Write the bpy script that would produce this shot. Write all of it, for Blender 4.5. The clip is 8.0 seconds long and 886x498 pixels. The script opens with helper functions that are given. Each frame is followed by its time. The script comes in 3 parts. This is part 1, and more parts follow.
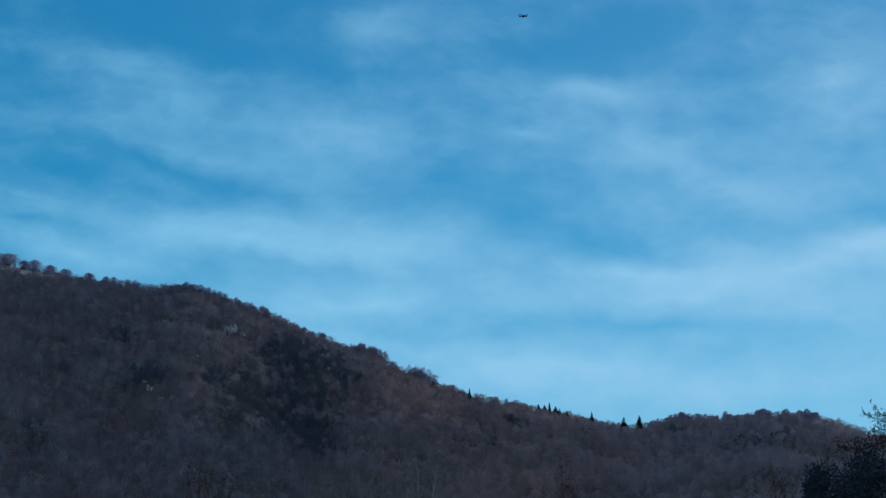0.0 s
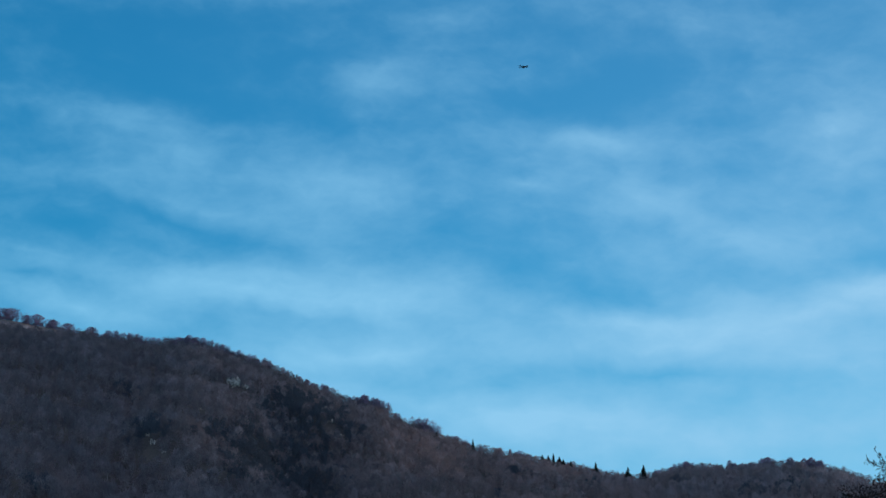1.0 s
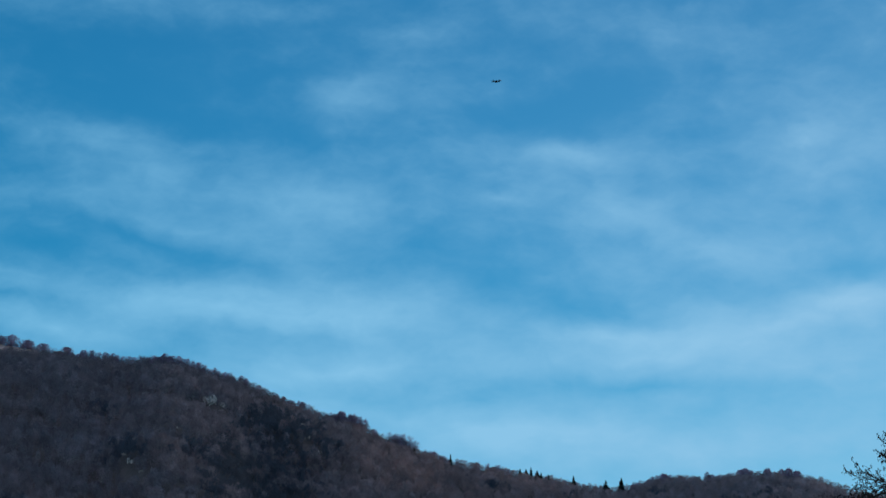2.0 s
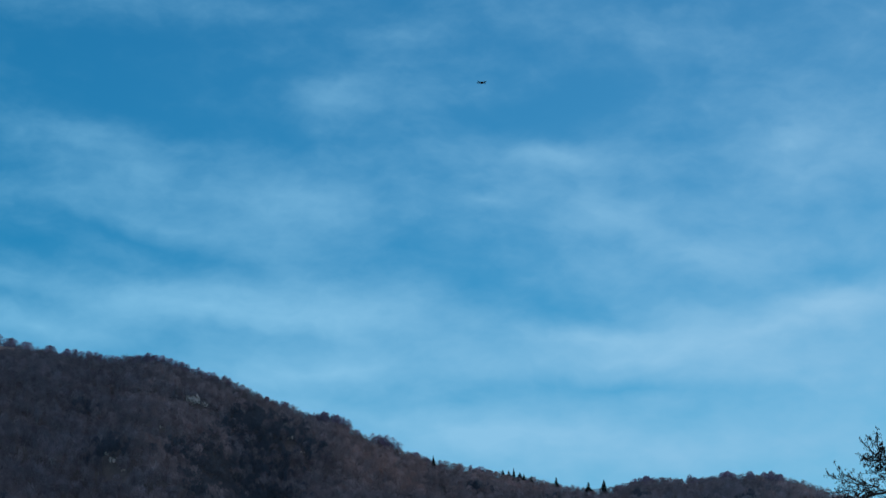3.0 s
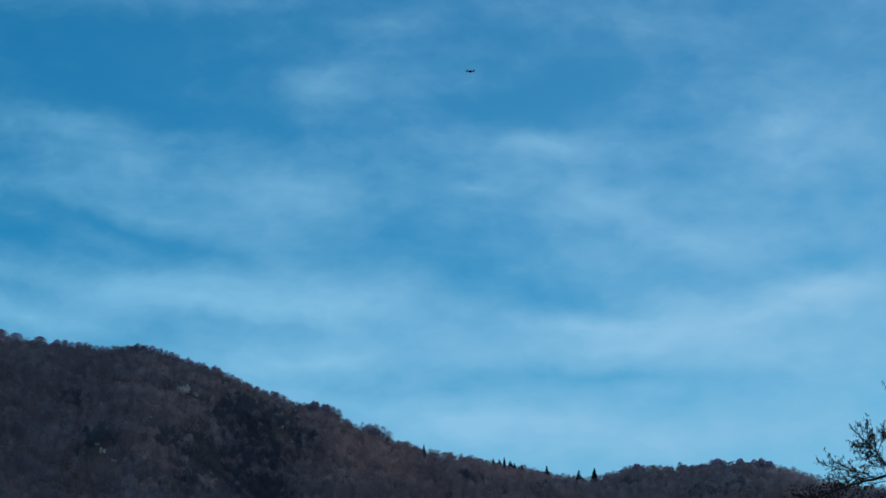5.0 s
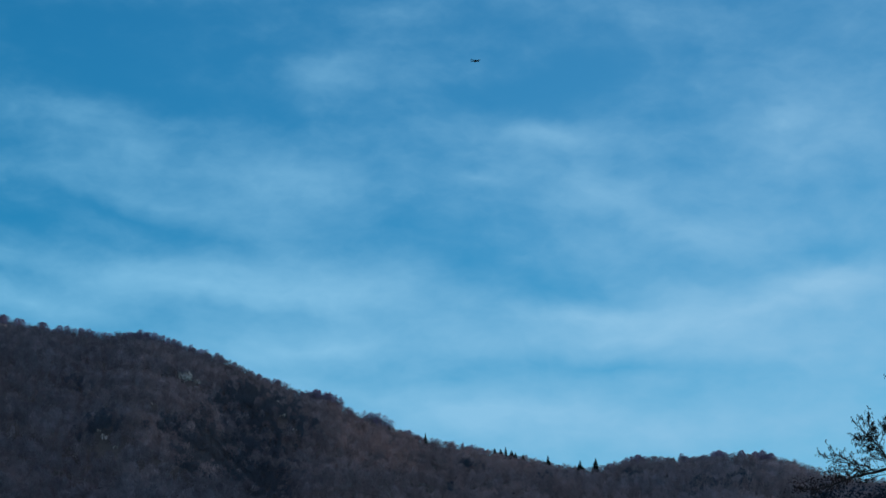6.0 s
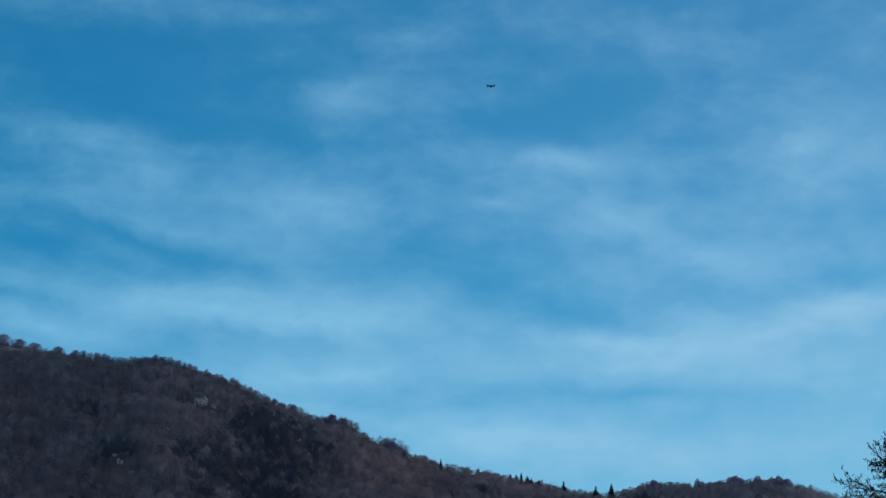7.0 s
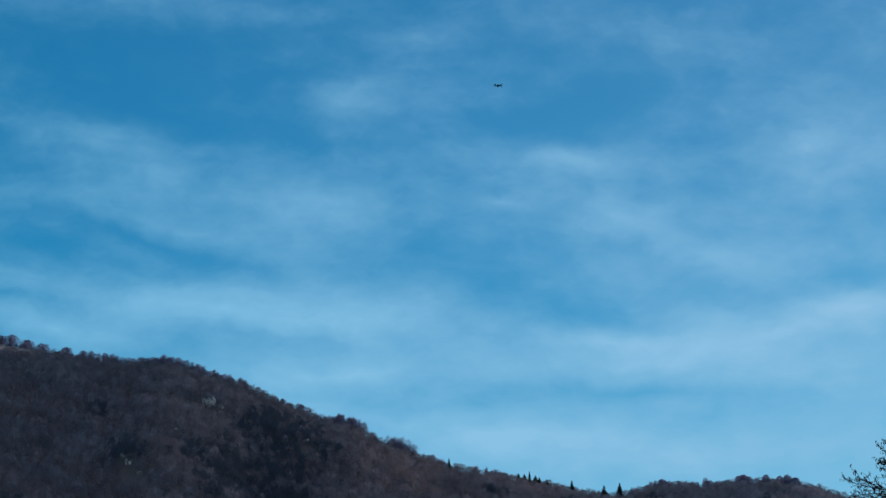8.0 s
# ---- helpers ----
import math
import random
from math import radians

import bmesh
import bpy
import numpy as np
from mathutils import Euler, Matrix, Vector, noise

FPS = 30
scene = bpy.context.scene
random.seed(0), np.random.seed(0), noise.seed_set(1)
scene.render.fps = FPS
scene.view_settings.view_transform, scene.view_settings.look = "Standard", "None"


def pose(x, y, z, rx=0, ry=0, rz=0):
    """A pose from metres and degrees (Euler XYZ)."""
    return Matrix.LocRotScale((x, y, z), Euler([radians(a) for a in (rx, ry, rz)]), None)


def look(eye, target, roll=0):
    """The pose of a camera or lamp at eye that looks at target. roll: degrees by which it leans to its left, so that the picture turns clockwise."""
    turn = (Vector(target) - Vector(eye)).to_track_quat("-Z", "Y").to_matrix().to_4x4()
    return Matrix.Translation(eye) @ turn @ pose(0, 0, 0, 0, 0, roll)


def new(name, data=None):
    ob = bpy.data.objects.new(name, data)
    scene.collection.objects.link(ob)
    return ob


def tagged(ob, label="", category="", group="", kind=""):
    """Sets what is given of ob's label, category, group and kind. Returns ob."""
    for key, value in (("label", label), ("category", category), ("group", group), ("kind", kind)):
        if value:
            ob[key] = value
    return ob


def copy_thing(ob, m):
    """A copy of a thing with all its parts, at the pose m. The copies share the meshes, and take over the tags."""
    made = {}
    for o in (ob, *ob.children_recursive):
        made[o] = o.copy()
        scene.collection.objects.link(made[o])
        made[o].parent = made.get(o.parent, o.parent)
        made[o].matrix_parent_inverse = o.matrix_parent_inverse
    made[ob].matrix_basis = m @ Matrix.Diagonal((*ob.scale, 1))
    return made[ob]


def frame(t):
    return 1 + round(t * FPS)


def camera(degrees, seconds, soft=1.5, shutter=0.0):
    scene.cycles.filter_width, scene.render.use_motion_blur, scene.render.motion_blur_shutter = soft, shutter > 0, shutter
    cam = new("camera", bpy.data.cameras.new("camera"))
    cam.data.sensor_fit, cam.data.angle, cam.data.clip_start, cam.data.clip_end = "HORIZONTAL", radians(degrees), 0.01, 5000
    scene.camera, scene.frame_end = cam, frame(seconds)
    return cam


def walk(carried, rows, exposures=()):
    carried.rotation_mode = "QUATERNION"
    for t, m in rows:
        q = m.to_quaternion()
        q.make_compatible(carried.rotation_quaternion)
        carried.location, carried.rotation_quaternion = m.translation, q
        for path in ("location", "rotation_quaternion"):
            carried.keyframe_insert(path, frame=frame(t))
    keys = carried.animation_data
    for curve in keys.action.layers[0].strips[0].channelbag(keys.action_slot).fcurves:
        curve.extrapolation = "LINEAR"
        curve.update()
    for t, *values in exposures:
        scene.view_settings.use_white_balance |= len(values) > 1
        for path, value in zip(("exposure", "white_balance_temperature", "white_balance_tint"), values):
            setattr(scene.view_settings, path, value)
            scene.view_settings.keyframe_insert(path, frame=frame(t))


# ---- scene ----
# A hovering drone over a wooded winter hill, seen by someone who stands in the valley and turns a little.
EYE = 1.6
cam = camera(22.0, 8.0, soft=1.5)
# seconds, pitch + 90, roll, heading
PATH = [
    (0, 103.901, -0.582, -0.144),
    (0.1, 103.931, -0.596, -0.113),
    (0.2, 103.842, -0.610, -0.042),
    (0.3, 103.856, -0.623, 0.014),
    (0.4, 103.944, -0.637, 0.042),
    (0.5, 104.054, -0.651, 0.069),
    (0.6, 104.243, -0.550, 0.091),
    (0.7, 104.379, -0.449, 0.142),
    (0.8, 104.707, -0.349, 0.135),
    (0.9, 105.021, -0.248, 0.083),
    (1, 105.184, -0.147, 0.025),
    (1.1, 105.240, -0.058, -0.039),
    (1.2, 105.336, 0.032, -0.123),
    (1.3, 105.561, 0.121, -0.118),
    (1.4, 105.641, 0.211, -0.158),
    (1.5, 105.710, 0.300, -0.184),
    (1.6, 105.736, 0.450, -0.225),
    (1.7, 105.606, 0.599, -0.250),
    (2.8, 105.535, 0.559, -0.756),
    (2.9, 105.589, 0.500, -0.796),
    (3, 105.582, 0.441, -0.875),
    (3.1, 105.575, 0.489, -0.917),
    (3.2, 105.471, 0.536, -0.923),
    (3.3, 105.468, 0.584, -0.973),
    (3.4, 105.481, 0.631, -1.008),
    (3.5, 105.478, 0.679, -1.006),
    (3.6, 105.520, 0.717, -1.021),
    (3.7, 105.489, 0.755, -1.043),
    (3.8, 105.429, 0.794, -1.051),
    (3.9, 105.441, 0.832, -1.058),
    (4, 105.450, 0.870, -1.074),
    (4.1, 105.512, 0.871, -1.095),
    (4.3, 105.628, 0.873, -1.094),
    (4.5, 105.494, 0.875, -1.073),
    (4.6, 105.498, 0.852, -1.069),
    (4.7, 105.444, 0.829, -1.072),
    (5.8, 105.153, 0.428, -1.056),
    (5.9, 105.101, 0.350, -1.084),
    (6, 105.032, 0.272, -1.110),
    (6.1, 104.932, 0.225, -1.124),
    (6.2, 104.964, 0.177, -1.074),
    (6.3, 104.966, 0.130, -1.053),
    (6.4, 104.997, 0.082, -1.062),
    (6.5, 105.119, 0.035, -1.026),
    (6.6, 105.304, 0.052, -0.978),
    (6.7, 105.434, 0.069, -0.915),
    (6.8, 105.462, 0.087, -0.852),
    (6.9, 105.562, 0.104, -0.804),
    (7, 105.663, 0.121, -0.743),
    (7.1, 105.808, 0.136, -0.693),
    (7.2, 105.836, 0.151, -0.630),
    (7.3, 105.879, 0.167, -0.597),
    (7.4, 105.863, 0.182, -0.579),
    (7.5, 105.865, 0.197, -0.563),
    (7.6, 105.820, 0.203, -0.547),
    (7.7, 105.754, 0.209, -0.546),
    (7.8, 105.819, 0.216, -0.522),
    (7.9, 105.786, 0.222, -0.521),
    (8, 105.654, 0.228, -0.517),
]
walk(cam, [(t, pose(0, 0, EYE, rx, ry, rz)) for t, rx, ry, rz in PATH], exposures=[(0.0, 0.01), (0.5, 0.06), (1.0, 0.06), (1.6, 0.0), (3.0, -0.08), (8.0, -0.10)])

# ---- world, sun ----
SUN_AZ, SUN_EL = 36.0, 9.0          # to the right, behind the hill
sun_data = bpy.data.lights.new("sun", "SUN")
sun_data.energy, sun_data.angle, sun_data.color = 1.0, radians(0.6), (1.0, 0.84, 0.70)
sun = new("sun", sun_data)
sun.matrix_world = look((300 * math.sin(radians(SUN_AZ)), 300 * math.cos(radians(SUN_AZ)), 300 * math.tan(radians(SUN_EL))), (0, 0, 0))

world = bpy.data.worlds.new("sky")
scene.world = world
world.use_nodes = True
wt = world.node_tree
wt.nodes.clear()


def wn(kind, **sets):
    n = wt.nodes.new(kind)
    for k, v in sets.items():
        n.inputs[k.replace("_", " ")].default_value = v
    return n


def wmath(op, a, b=None, c=None, clamp=False):
    n = wt.nodes.new("ShaderNodeMath")
    n.operation, n.use_clamp = op, clamp
    for i, v in enumerate((a, b, c)):
        if v is None:
            continue
        if isinstance(v, (int, float)):
            n.inputs[i].default_value = v
        else:
            wt.links.new(v, n.inputs[i])
    return n.outputs[0]


coord = wt.nodes.new("ShaderNodeTexCoord")
split = wt.nodes.new("ShaderNodeSeparateXYZ")
wt.links.new(coord.outputs["Generated"], split.inputs[0])
heading = wmath("MULTIPLY", wmath("ARCTAN2", split.outputs[0], split.outputs[1]), 57.29578)
height = wmath("MULTIPLY", wmath("ARCSINE", split.outputs[2]), 57.29578)
join = wt.nodes.new("ShaderNodeCombineXYZ")
wt.links.new(heading, join.inputs[0])
wt.links.new(height, join.inputs[1])

# the high wind pulls the cirrus about: bend the coordinates twice
bent = join.outputs[0]
for scale, amount in ((0.25, 0.9), (0.9, 0.5), (2.6, 0.16)):
    n = wn("ShaderNodeTexNoise", Scale=scale, Detail=2.0, Roughness=0.5)
    wt.links.new(bent, n.inputs["Vector"])
    sub = wt.nodes.new("ShaderNodeVectorMath")
    sub.operation = "SUBTRACT"
    wt.links.new(n.outputs["Color"], sub.inputs[0])
    sub.inputs[1].default_value = (0.5, 0.5, 0.5)
    mad = wt.nodes.new("ShaderNodeVectorMath")
    mad.operation = "MULTIPLY_ADD"
    wt.links.new(sub.outputs[0], mad.inputs[0])
    mad.inputs[1].default_value = (amount, amount * 0.6, 0)
    wt.links.new(bent, mad.inputs[2])
    bent = mad.outputs[0]

total = None


def streak(az, el, length, width, turn, amount):
    """One drawn-out veil of cirrus: its middle, half sizes and slope in degrees."""
    global total
    m = wt.nodes.new("ShaderNodeMapping")
    m.vector_type = "TEXTURE"
    m.inputs["Location"].default_value = (az, el, 0)
    m.inputs["Rotation"].default_value = (0, 0, radians(turn))
    m.inputs["Scale"].default_value = (length, width, 1)
    wt.links.new(bent, m.inputs["Vector"])
    g = wt.nodes.new("ShaderNodeTexGradient")
    g.gradient_type = "QUADRATIC_SPHERE"
    wt.links.new(m.outputs[0], g.inputs[0])
    total = wmath("MULTIPLY_ADD", g.outputs["Fac"], amount, total if total is not None else 0.0)


streak(-7.21, 17.68, 8.10, 2.00, -22, 0.35)
streak(-5.68, 16.01, 6.38, 0.85, -14, 0.22)
streak(-2.16, 16.79, 4.91, 1.87, -10, 0.38)
streak(-1.84, 19.38, 2.33, 1.20, 6, 0.38)
streak(0.18, 19.72, 4.17, 1.07, 8, 0.20)
streak(4.06, 18.00, 4.17, 0.80, -4, 0.26)
streak(4.75, 17.80, 5.60, 0.85, -3, 0.24)
streak(2.06, 16.76, 1.72, 0.35, -3, 0.30)
streak(5.37, 16.38, 8.10, 2.27, -18, 0.34)
streak(10.22, 18.00, 3.68, 2.93, 35, 0.45)
streak(6.89, 19.24, 3.19, 1.07, -10, 0.18)
streak(-5.18, 14.16, 10.31, 1.47, -3, 0.55)
streak(-9.48, 13.57, 3.68, 0.69, -6, 0.45)
streak(-1.23, 13.90, 7.36, 1.60, -2, 0.32)
streak(-1.94, 12.61, 6.38, 1.20, 4, 0.45)
streak(5.04, 13.25, 5.65, 0.69, -4, 0.45)
streak(9.10, 13.45, 6.60, 1.40, 4, 0.56)
streak(10.95, 14.13, 2.70, 0.85, 10, 0.35)
streak(5.76, 12.77, 7.36, 0.85, 2, 0.40)
streak(2.43, 10.95, 8.10, 1.55, -2, 0.60)
streak(6.01, 10.37, 8.59, 1.07, 0, 0.32)
streak(9.99, 11.01, 3.93, 1.60, 4, 0.22)
streak(-10.54, 14.84, 2.95, 0.27, -10, 0.18)
streak(7.54, 15.42, 5.40, 1.60, -12, 0.25)
streak(-3.22, 11.73, 4.91, 1.33, -10, 0.25)
streak(9.19, 12.36, 6.38, 1.07, 4, 0.35)
streak(-8.60, 21.70, 12.76, 1.10, -2, 0.20)
streak(-0.44, 20.91, 2.95, 0.93, 6, 0.22)
streak(6.92, 20.63, 6.38, 1.60, -10, 0.28)
# clear blue gaps between the veils
streak(-6.82, 18.93, 6.38, 1.12, -14, -0.32)
streak(-3.24, 18.32, 2.95, 0.93, -12, -0.22)
streak(4.82, 19.35, 2.95, 1.28, 10, -0.34)
streak(2.58, 18.81, 3.68, 0.75, -6, -0.22)
streak(-6.54, 15.67, 6.87, 0.59, -14, -0.30)
streak(-9.87, 15.58, 3.68, 0.85, -6, -0.28)
streak(-10.80, 14.34, 2.70, 0.43, -8, -0.26)
streak(0.51, 15.55, 4.91, 0.96, -6, -0.22)
streak(1.69, 14.61, 3.44, 1.12, -8, -0.30)
streak(4.03, 14.04, 3.93, 0.64, -6, -0.24)
streak(5.89, 12.04, 5.65, 0.45, -2, -0.34)
streak(1.41, 11.77, 3.93, 0.37, 4, -0.14)
streak(9.17, 11.59, 3.93, 0.64, 0, -0.16)
streak(-3.26, 13.43, 4.66, 0.37, -4, -0.14)
streak(-10.21, 19.19, 3.93, 1.60, 0, -0.10)
streak(-7.40, 20.15, 7.50, 1.70, -3, -0.26)
# finer heads and hems of the veils
streak(-6.71, 21.24, 4.20, 1.20, 0, -0.12)
streak(12.14, 20.81, 3.40, 1.60, 0, 0.14)
streak(12.55, 18.41, 2.60, 2.40, 20, 0.22)
streak(7.65, 20.12, 1.60, 1.30, 0, -0.12)
streak(6.43, 19.54, 1.40, 1.00, 0, -0.08)
streak(0.64, 19.16, 1.70, 1.20, 8, 0.12)
streak(11.63, 17.68, 2.80, 1.10, -10, 0.15)
streak(-2.87, 18.22, 8.50, 1.30, -6, 0.08)
streak(3.81, 17.02, 3.80, 1.00, -4, -0.08)
streak(6.71, 15.78, 3.00, 1.20, -8, -0.14)
streak(-7.51, 15.04, 4.20, 1.00, -4, -0.17)
streak(-9.47, 13.87, 2.20, 1.30, 0, -0.13)
streak(-1.55, 13.97, 5.50, 0.80, 0, -0.06)
streak(6.33, 13.67, 2.20, 0.90, 0, 0.12)
streak(4.21, 13.39, 2.00, 0.55, 6, 0.16)
streak(11.30, 13.95, 3.20, 0.85, 7, 0.30)
streak(10.60, 14.85, 3.80, 0.60, 4, -0.16)
streak(11.77, 13.35, 3.00, 1.10, 0, 0.16)
streak(8.10, 14.55, 3.00, 0.75, 0, -0.16)
streak(-8.88, 13.05, 2.60, 0.80, 0, 0.10)
streak(2.23, 12.86, 9.00, 0.70, 0, 0.07)
streak(-7.38, 21.33, 6.00, 0.50, 0, 0.07)
streak(-7.37, 20.71, 6.00, 0.45, 0, -0.07)
streak(8.00, 15.85, 1.80, 0.90, 0, -0.12)
streak(12.50, 17.60, 1.80, 1.20, 0, 0.15)
streak(8.00, 20.00, 1.40, 1.20, 0, -0.12)
streak(-6.60, 14.95, 1.60, 0.70, 0, -0.12)


def fibres(turn, along, across, detail, rough):
    m = wt.nodes.new("ShaderNodeMapping")
    m.inputs["Rotation"].default_value = (0, 0, radians(turn))
    m.inputs["Scale"].default_value = (along, across, 1)
    wt.links.new(bent, m.inputs["Vector"])
    n = wn("ShaderNodeTexNoise", Scale=1.0, Detail=detail, Roughness=rough)
    wt.links.new(m.outputs[0], n.inputs["Vector"])
    return n.outputs["Fac"]


wisps = fibres(10, 0.40, 1.1, 4.0, 0.55)
puffs = fibres(-14, 0.38, 0.9, 4.0, 0.55)
mottle = fibres(28, 0.9, 1.6, 4.0, 0.55)
veil = wmath("MULTIPLY", total, wmath("MULTIPLY_ADD", wisps, 1.0, 0.5))
veil = wmath("ADD", veil, wmath("MULTIPLY", wmath("SUBTRACT", puffs, 0.46), 0.50))
veil = wmath("ADD", veil, wmath("MULTIPLY", wmath("SUBTRACT", mottle, 0.5), 0.42))
haze = wmath("MULTIPLY_ADD", height, -0.045, 0.87)
haze = wmath("MAXIMUM", haze, 0.0)
veil = wmath("ADD", veil, haze)
# overhead and behind, out of view, broken white cloud is added to whiten the hill's light
fill_banks = fibres(20, 0.05, 0.09, 4.0, 0.55)
thick = wmath("MULTIPLY", wmath("MULTIPLY_ADD", height, 0.045, -1.15, clamp=True), wmath("MULTIPLY_ADD", fill_banks, 2.6, -0.45, clamp=True))
veil = wmath("MINIMUM", wmath("ADD", wmath("SMOOTH_MAX", veil, 0.0, 0.30), thick), 0.95)

sky = wt.nodes.new("ShaderNodeTexSky")
sky.sky_type, sky.sun_disc = "NISHITA", False
sky.sun_elevation, sky.sun_rotation = radians(SUN_EL), radians(SUN_AZ)
sky.air_density, sky.dust_density, sky.ozone_density = 1.0, 0.3, 2.0
tint = wt.nodes.new("ShaderNodeMix")
tint.data_type, tint.blend_type = "RGBA", "MULTIPLY"
tint.inputs["Factor"].default_value = 1.0
wt.links.new(sky.outputs[0], tint.inputs["A"])
shade = wt.nodes.new("ShaderNodeMix")
shade.data_type = "RGBA"
wt.links.new(wmath("MULTIPLY_ADD", heading, 1 / 26, 0.5, clamp=True), shade.inputs["Factor"])
shade.inputs["A"].default_value = (0.10, 0.86, 1.28, 1)
shade.inputs["B"].default_value = (0.27, 0.86, 1.23, 1)
wt.links.new(shade.outputs["Result"], tint.inputs["B"])
cloudy = wt.nodes.new("ShaderNodeMix")
cloudy.data_type = "RGBA"
wt.links.new(veil, cloudy.inputs["Factor"])
wt.links.new(tint.outputs["Result"], cloudy.inputs["A"])
body = wt.nodes.new("ShaderNodeMix")
body.data_type = "RGBA"
wt.links.new(thick, body.inputs["Factor"])
# the veil is whiter towards the sun
near_sun = wt.nodes.new("ShaderNodeMix")
near_sun.data_type = "RGBA"
wt.links.new(wmath("MULTIPLY_ADD", heading, 1 / 26, 0.5, clamp=True), near_sun.inputs["Factor"])
near_sun.inputs["A"].default_value = (2.32, 5.80, 8.52, 1)
near_sun.inputs["B"].default_value = (3.02, 5.76, 8.22, 1)
wt.links.new(near_sun.outputs["Result"], body.inputs["A"])
body.inputs["B"].default_value = (6.0, 6.7, 10.2, 1)
wt.links.new(body.outputs["Result"], cloudy.inputs["B"])
back = wn("ShaderNodeBackground", Strength=0.1)
wt.links.new(cloudy.outputs["Result"], back.inputs["Color"])
wout = wt.nodes.new("ShaderNodeOutputWorld")
wt.links.new(back.outputs[0], wout.inputs[0])


# ---- materials ----
def material(name, low, high, scale, rough=0.9, fine=8.0, bump=0.3, wide=None, metal=0.0, detail=3.0):
    """Two tones mixed by noise at two scales (per metre), with relief; wide: a third tone in broad patches."""
    m = bpy.data.materials.new(name)
    m.use_nodes = True
    nt = m.node_tree
    b = nt.nodes["Principled BSDF"]
    b.inputs["Roughness"].default_value, b.inputs["Metallic"].default_value = rough, metal
    b.inputs["Specular IOR Level"].default_value = 0.25
    geo = nt.nodes.new("ShaderNodeNewGeometry")

    def noisy(s, detail):
        n = nt.nodes.new("ShaderNodeTexNoise")
        n.inputs["Scale"].default_value, n.inputs["Detail"].default_value = s, detail
        nt.links.new(geo.outputs["Position"], n.inputs["Vector"])
        return n.outputs["Fac"]

    def mixed(f, a, c, lo=0.35, hi=0.65):
        r = nt.nodes.new("ShaderNodeMapRange")
        r.inputs["From Min"].default_value, r.inputs["From Max"].default_value = lo, hi
        nt.links.new(f, r.inputs["Value"])
        x = nt.nodes.new("ShaderNodeMix")
        x.data_type = "RGBA"
        nt.links.new(r.outputs[0], x.inputs["Factor"])
        for v, k in ((a, "A"), (c, "B")):
            if isinstance(v, tuple):
                x.inputs[k].default_value = (*v, 1)
            else:
                nt.links.new(v, x.inputs[k])
        return x.outputs["Result"]

    col = mixed(noisy(scale, detail), low, high)
    if wide:
        col = mixed(noisy(scale * 0.12, 3.0), col, wide, 0.45, 0.75)
    if fine:
        worn = tuple(v * 0.6 for v in low)
        col = mixed(noisy(scale * fine, 2.0), worn, col, 0.2, 0.5)
    nt.links.new(col, b.inputs["Base Color"])
    if bump:
        bu = nt.nodes.new("ShaderNodeBump")
        bu.inputs["Strength"].default_value, bu.inputs["Distance"].default_value = bump, 0.3 / (scale * fine)
        nt.links.new(noisy(scale * fine, 4.0), bu.inputs["Height"])
        nt.links.new(bu.outputs[0], b.inputs["Normal"])
    return m


LITTER = material("leaf_litter", (0.050, 0.040, 0.036), (0.090, 0.072, 0.062), 0.05, wide=(0.075, 0.062, 0.052))
MEADOW = material("winter_meadow", (0.06, 0.07, 0.03), (0.12, 0.11, 0.05), 0.08)
# dry grass of the crest clearing, with sunlight painted into its pale colour
SUNLIT_DRY_GRASS = material("sunlit_dry_grass", (0.40, 0.28, 0.22), (0.56, 0.41, 0.33), 0.06)
TWIGS = material("beech_twigs", (0.157, 0.135, 0.146), (0.255, 0.223, 0.236), 0.10, bump=0, fine=0, detail=1.0)


def let_through(mat, share):
    """A spray of fine twigs lets part of the light through."""
    nt = mat.node_tree
    b = nt.nodes["Principled BSDF"]
    passed = nt.nodes.new("ShaderNodeBsdfTranslucent")
    nt.links.new(b.inputs["Base Color"].links[0].from_socket, passed.inputs["Color"])
    both = nt.nodes.new("ShaderNodeMixShader")
    both.inputs[0].default_value = share
    nt.links.new(b.outputs[0], both.inputs[1])
    nt.links.new(passed.outputs[0], both.inputs[2])
    nt.links.new(both.outputs[0], nt.nodes["Material Output"].inputs["Surface"])


let_through(TWIGS, 0.45)
WOODS = TWIGS.copy()
WOODS.name = "woodland_twigs"
_t = WOODS.node_tree
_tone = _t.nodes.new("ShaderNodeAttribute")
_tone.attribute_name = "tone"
_scale = _t.nodes.new("ShaderNodeHueSaturation")
_b = _t.nodes["Principled BSDF"]
_brown = _t.nodes.new("ShaderNodeAttribute")
_brown.attribute_name = "brown"
_kind = _t.nodes.new("ShaderNodeMix")
_kind.data_type = "RGBA"
_t.links.new(_brown.outputs["Fac"], _kind.inputs["Factor"])
_t.links.new(_b.inputs["Base Color"].links[0].from_socket, _kind.inputs["A"])
_kind.inputs["B"].default_value = (0.275, 0.190, 0.170, 1)
_t.links.new(_kind.outputs["Result"], _scale.inputs["Color"])
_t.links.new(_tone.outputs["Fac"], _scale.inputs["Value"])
_t.links.new(_scale.outputs[0], _b.inputs["Base Color"])
_t.links.new(_scale.outputs[0], _t.nodes["Translucent BSDF"].inputs["Color"])
TRUNKS = material("beech_bark", (0.22, 0.20, 0.19), (0.36, 0.33, 0.31), 0.08, bump=0)
CREST_TWIGS = material("ridge_twigs", (0.235, 0.175, 0.25), (0.35, 0.27, 0.36), 0.10, bump=0, fine=0, detail=1.0)
let_through(CREST_TWIGS, 0.5)
NEEDLES = material("spruce_needles", (0.012, 0.022, 0.014), (0.03, 0.045, 0.026), 0.12, bump=0)
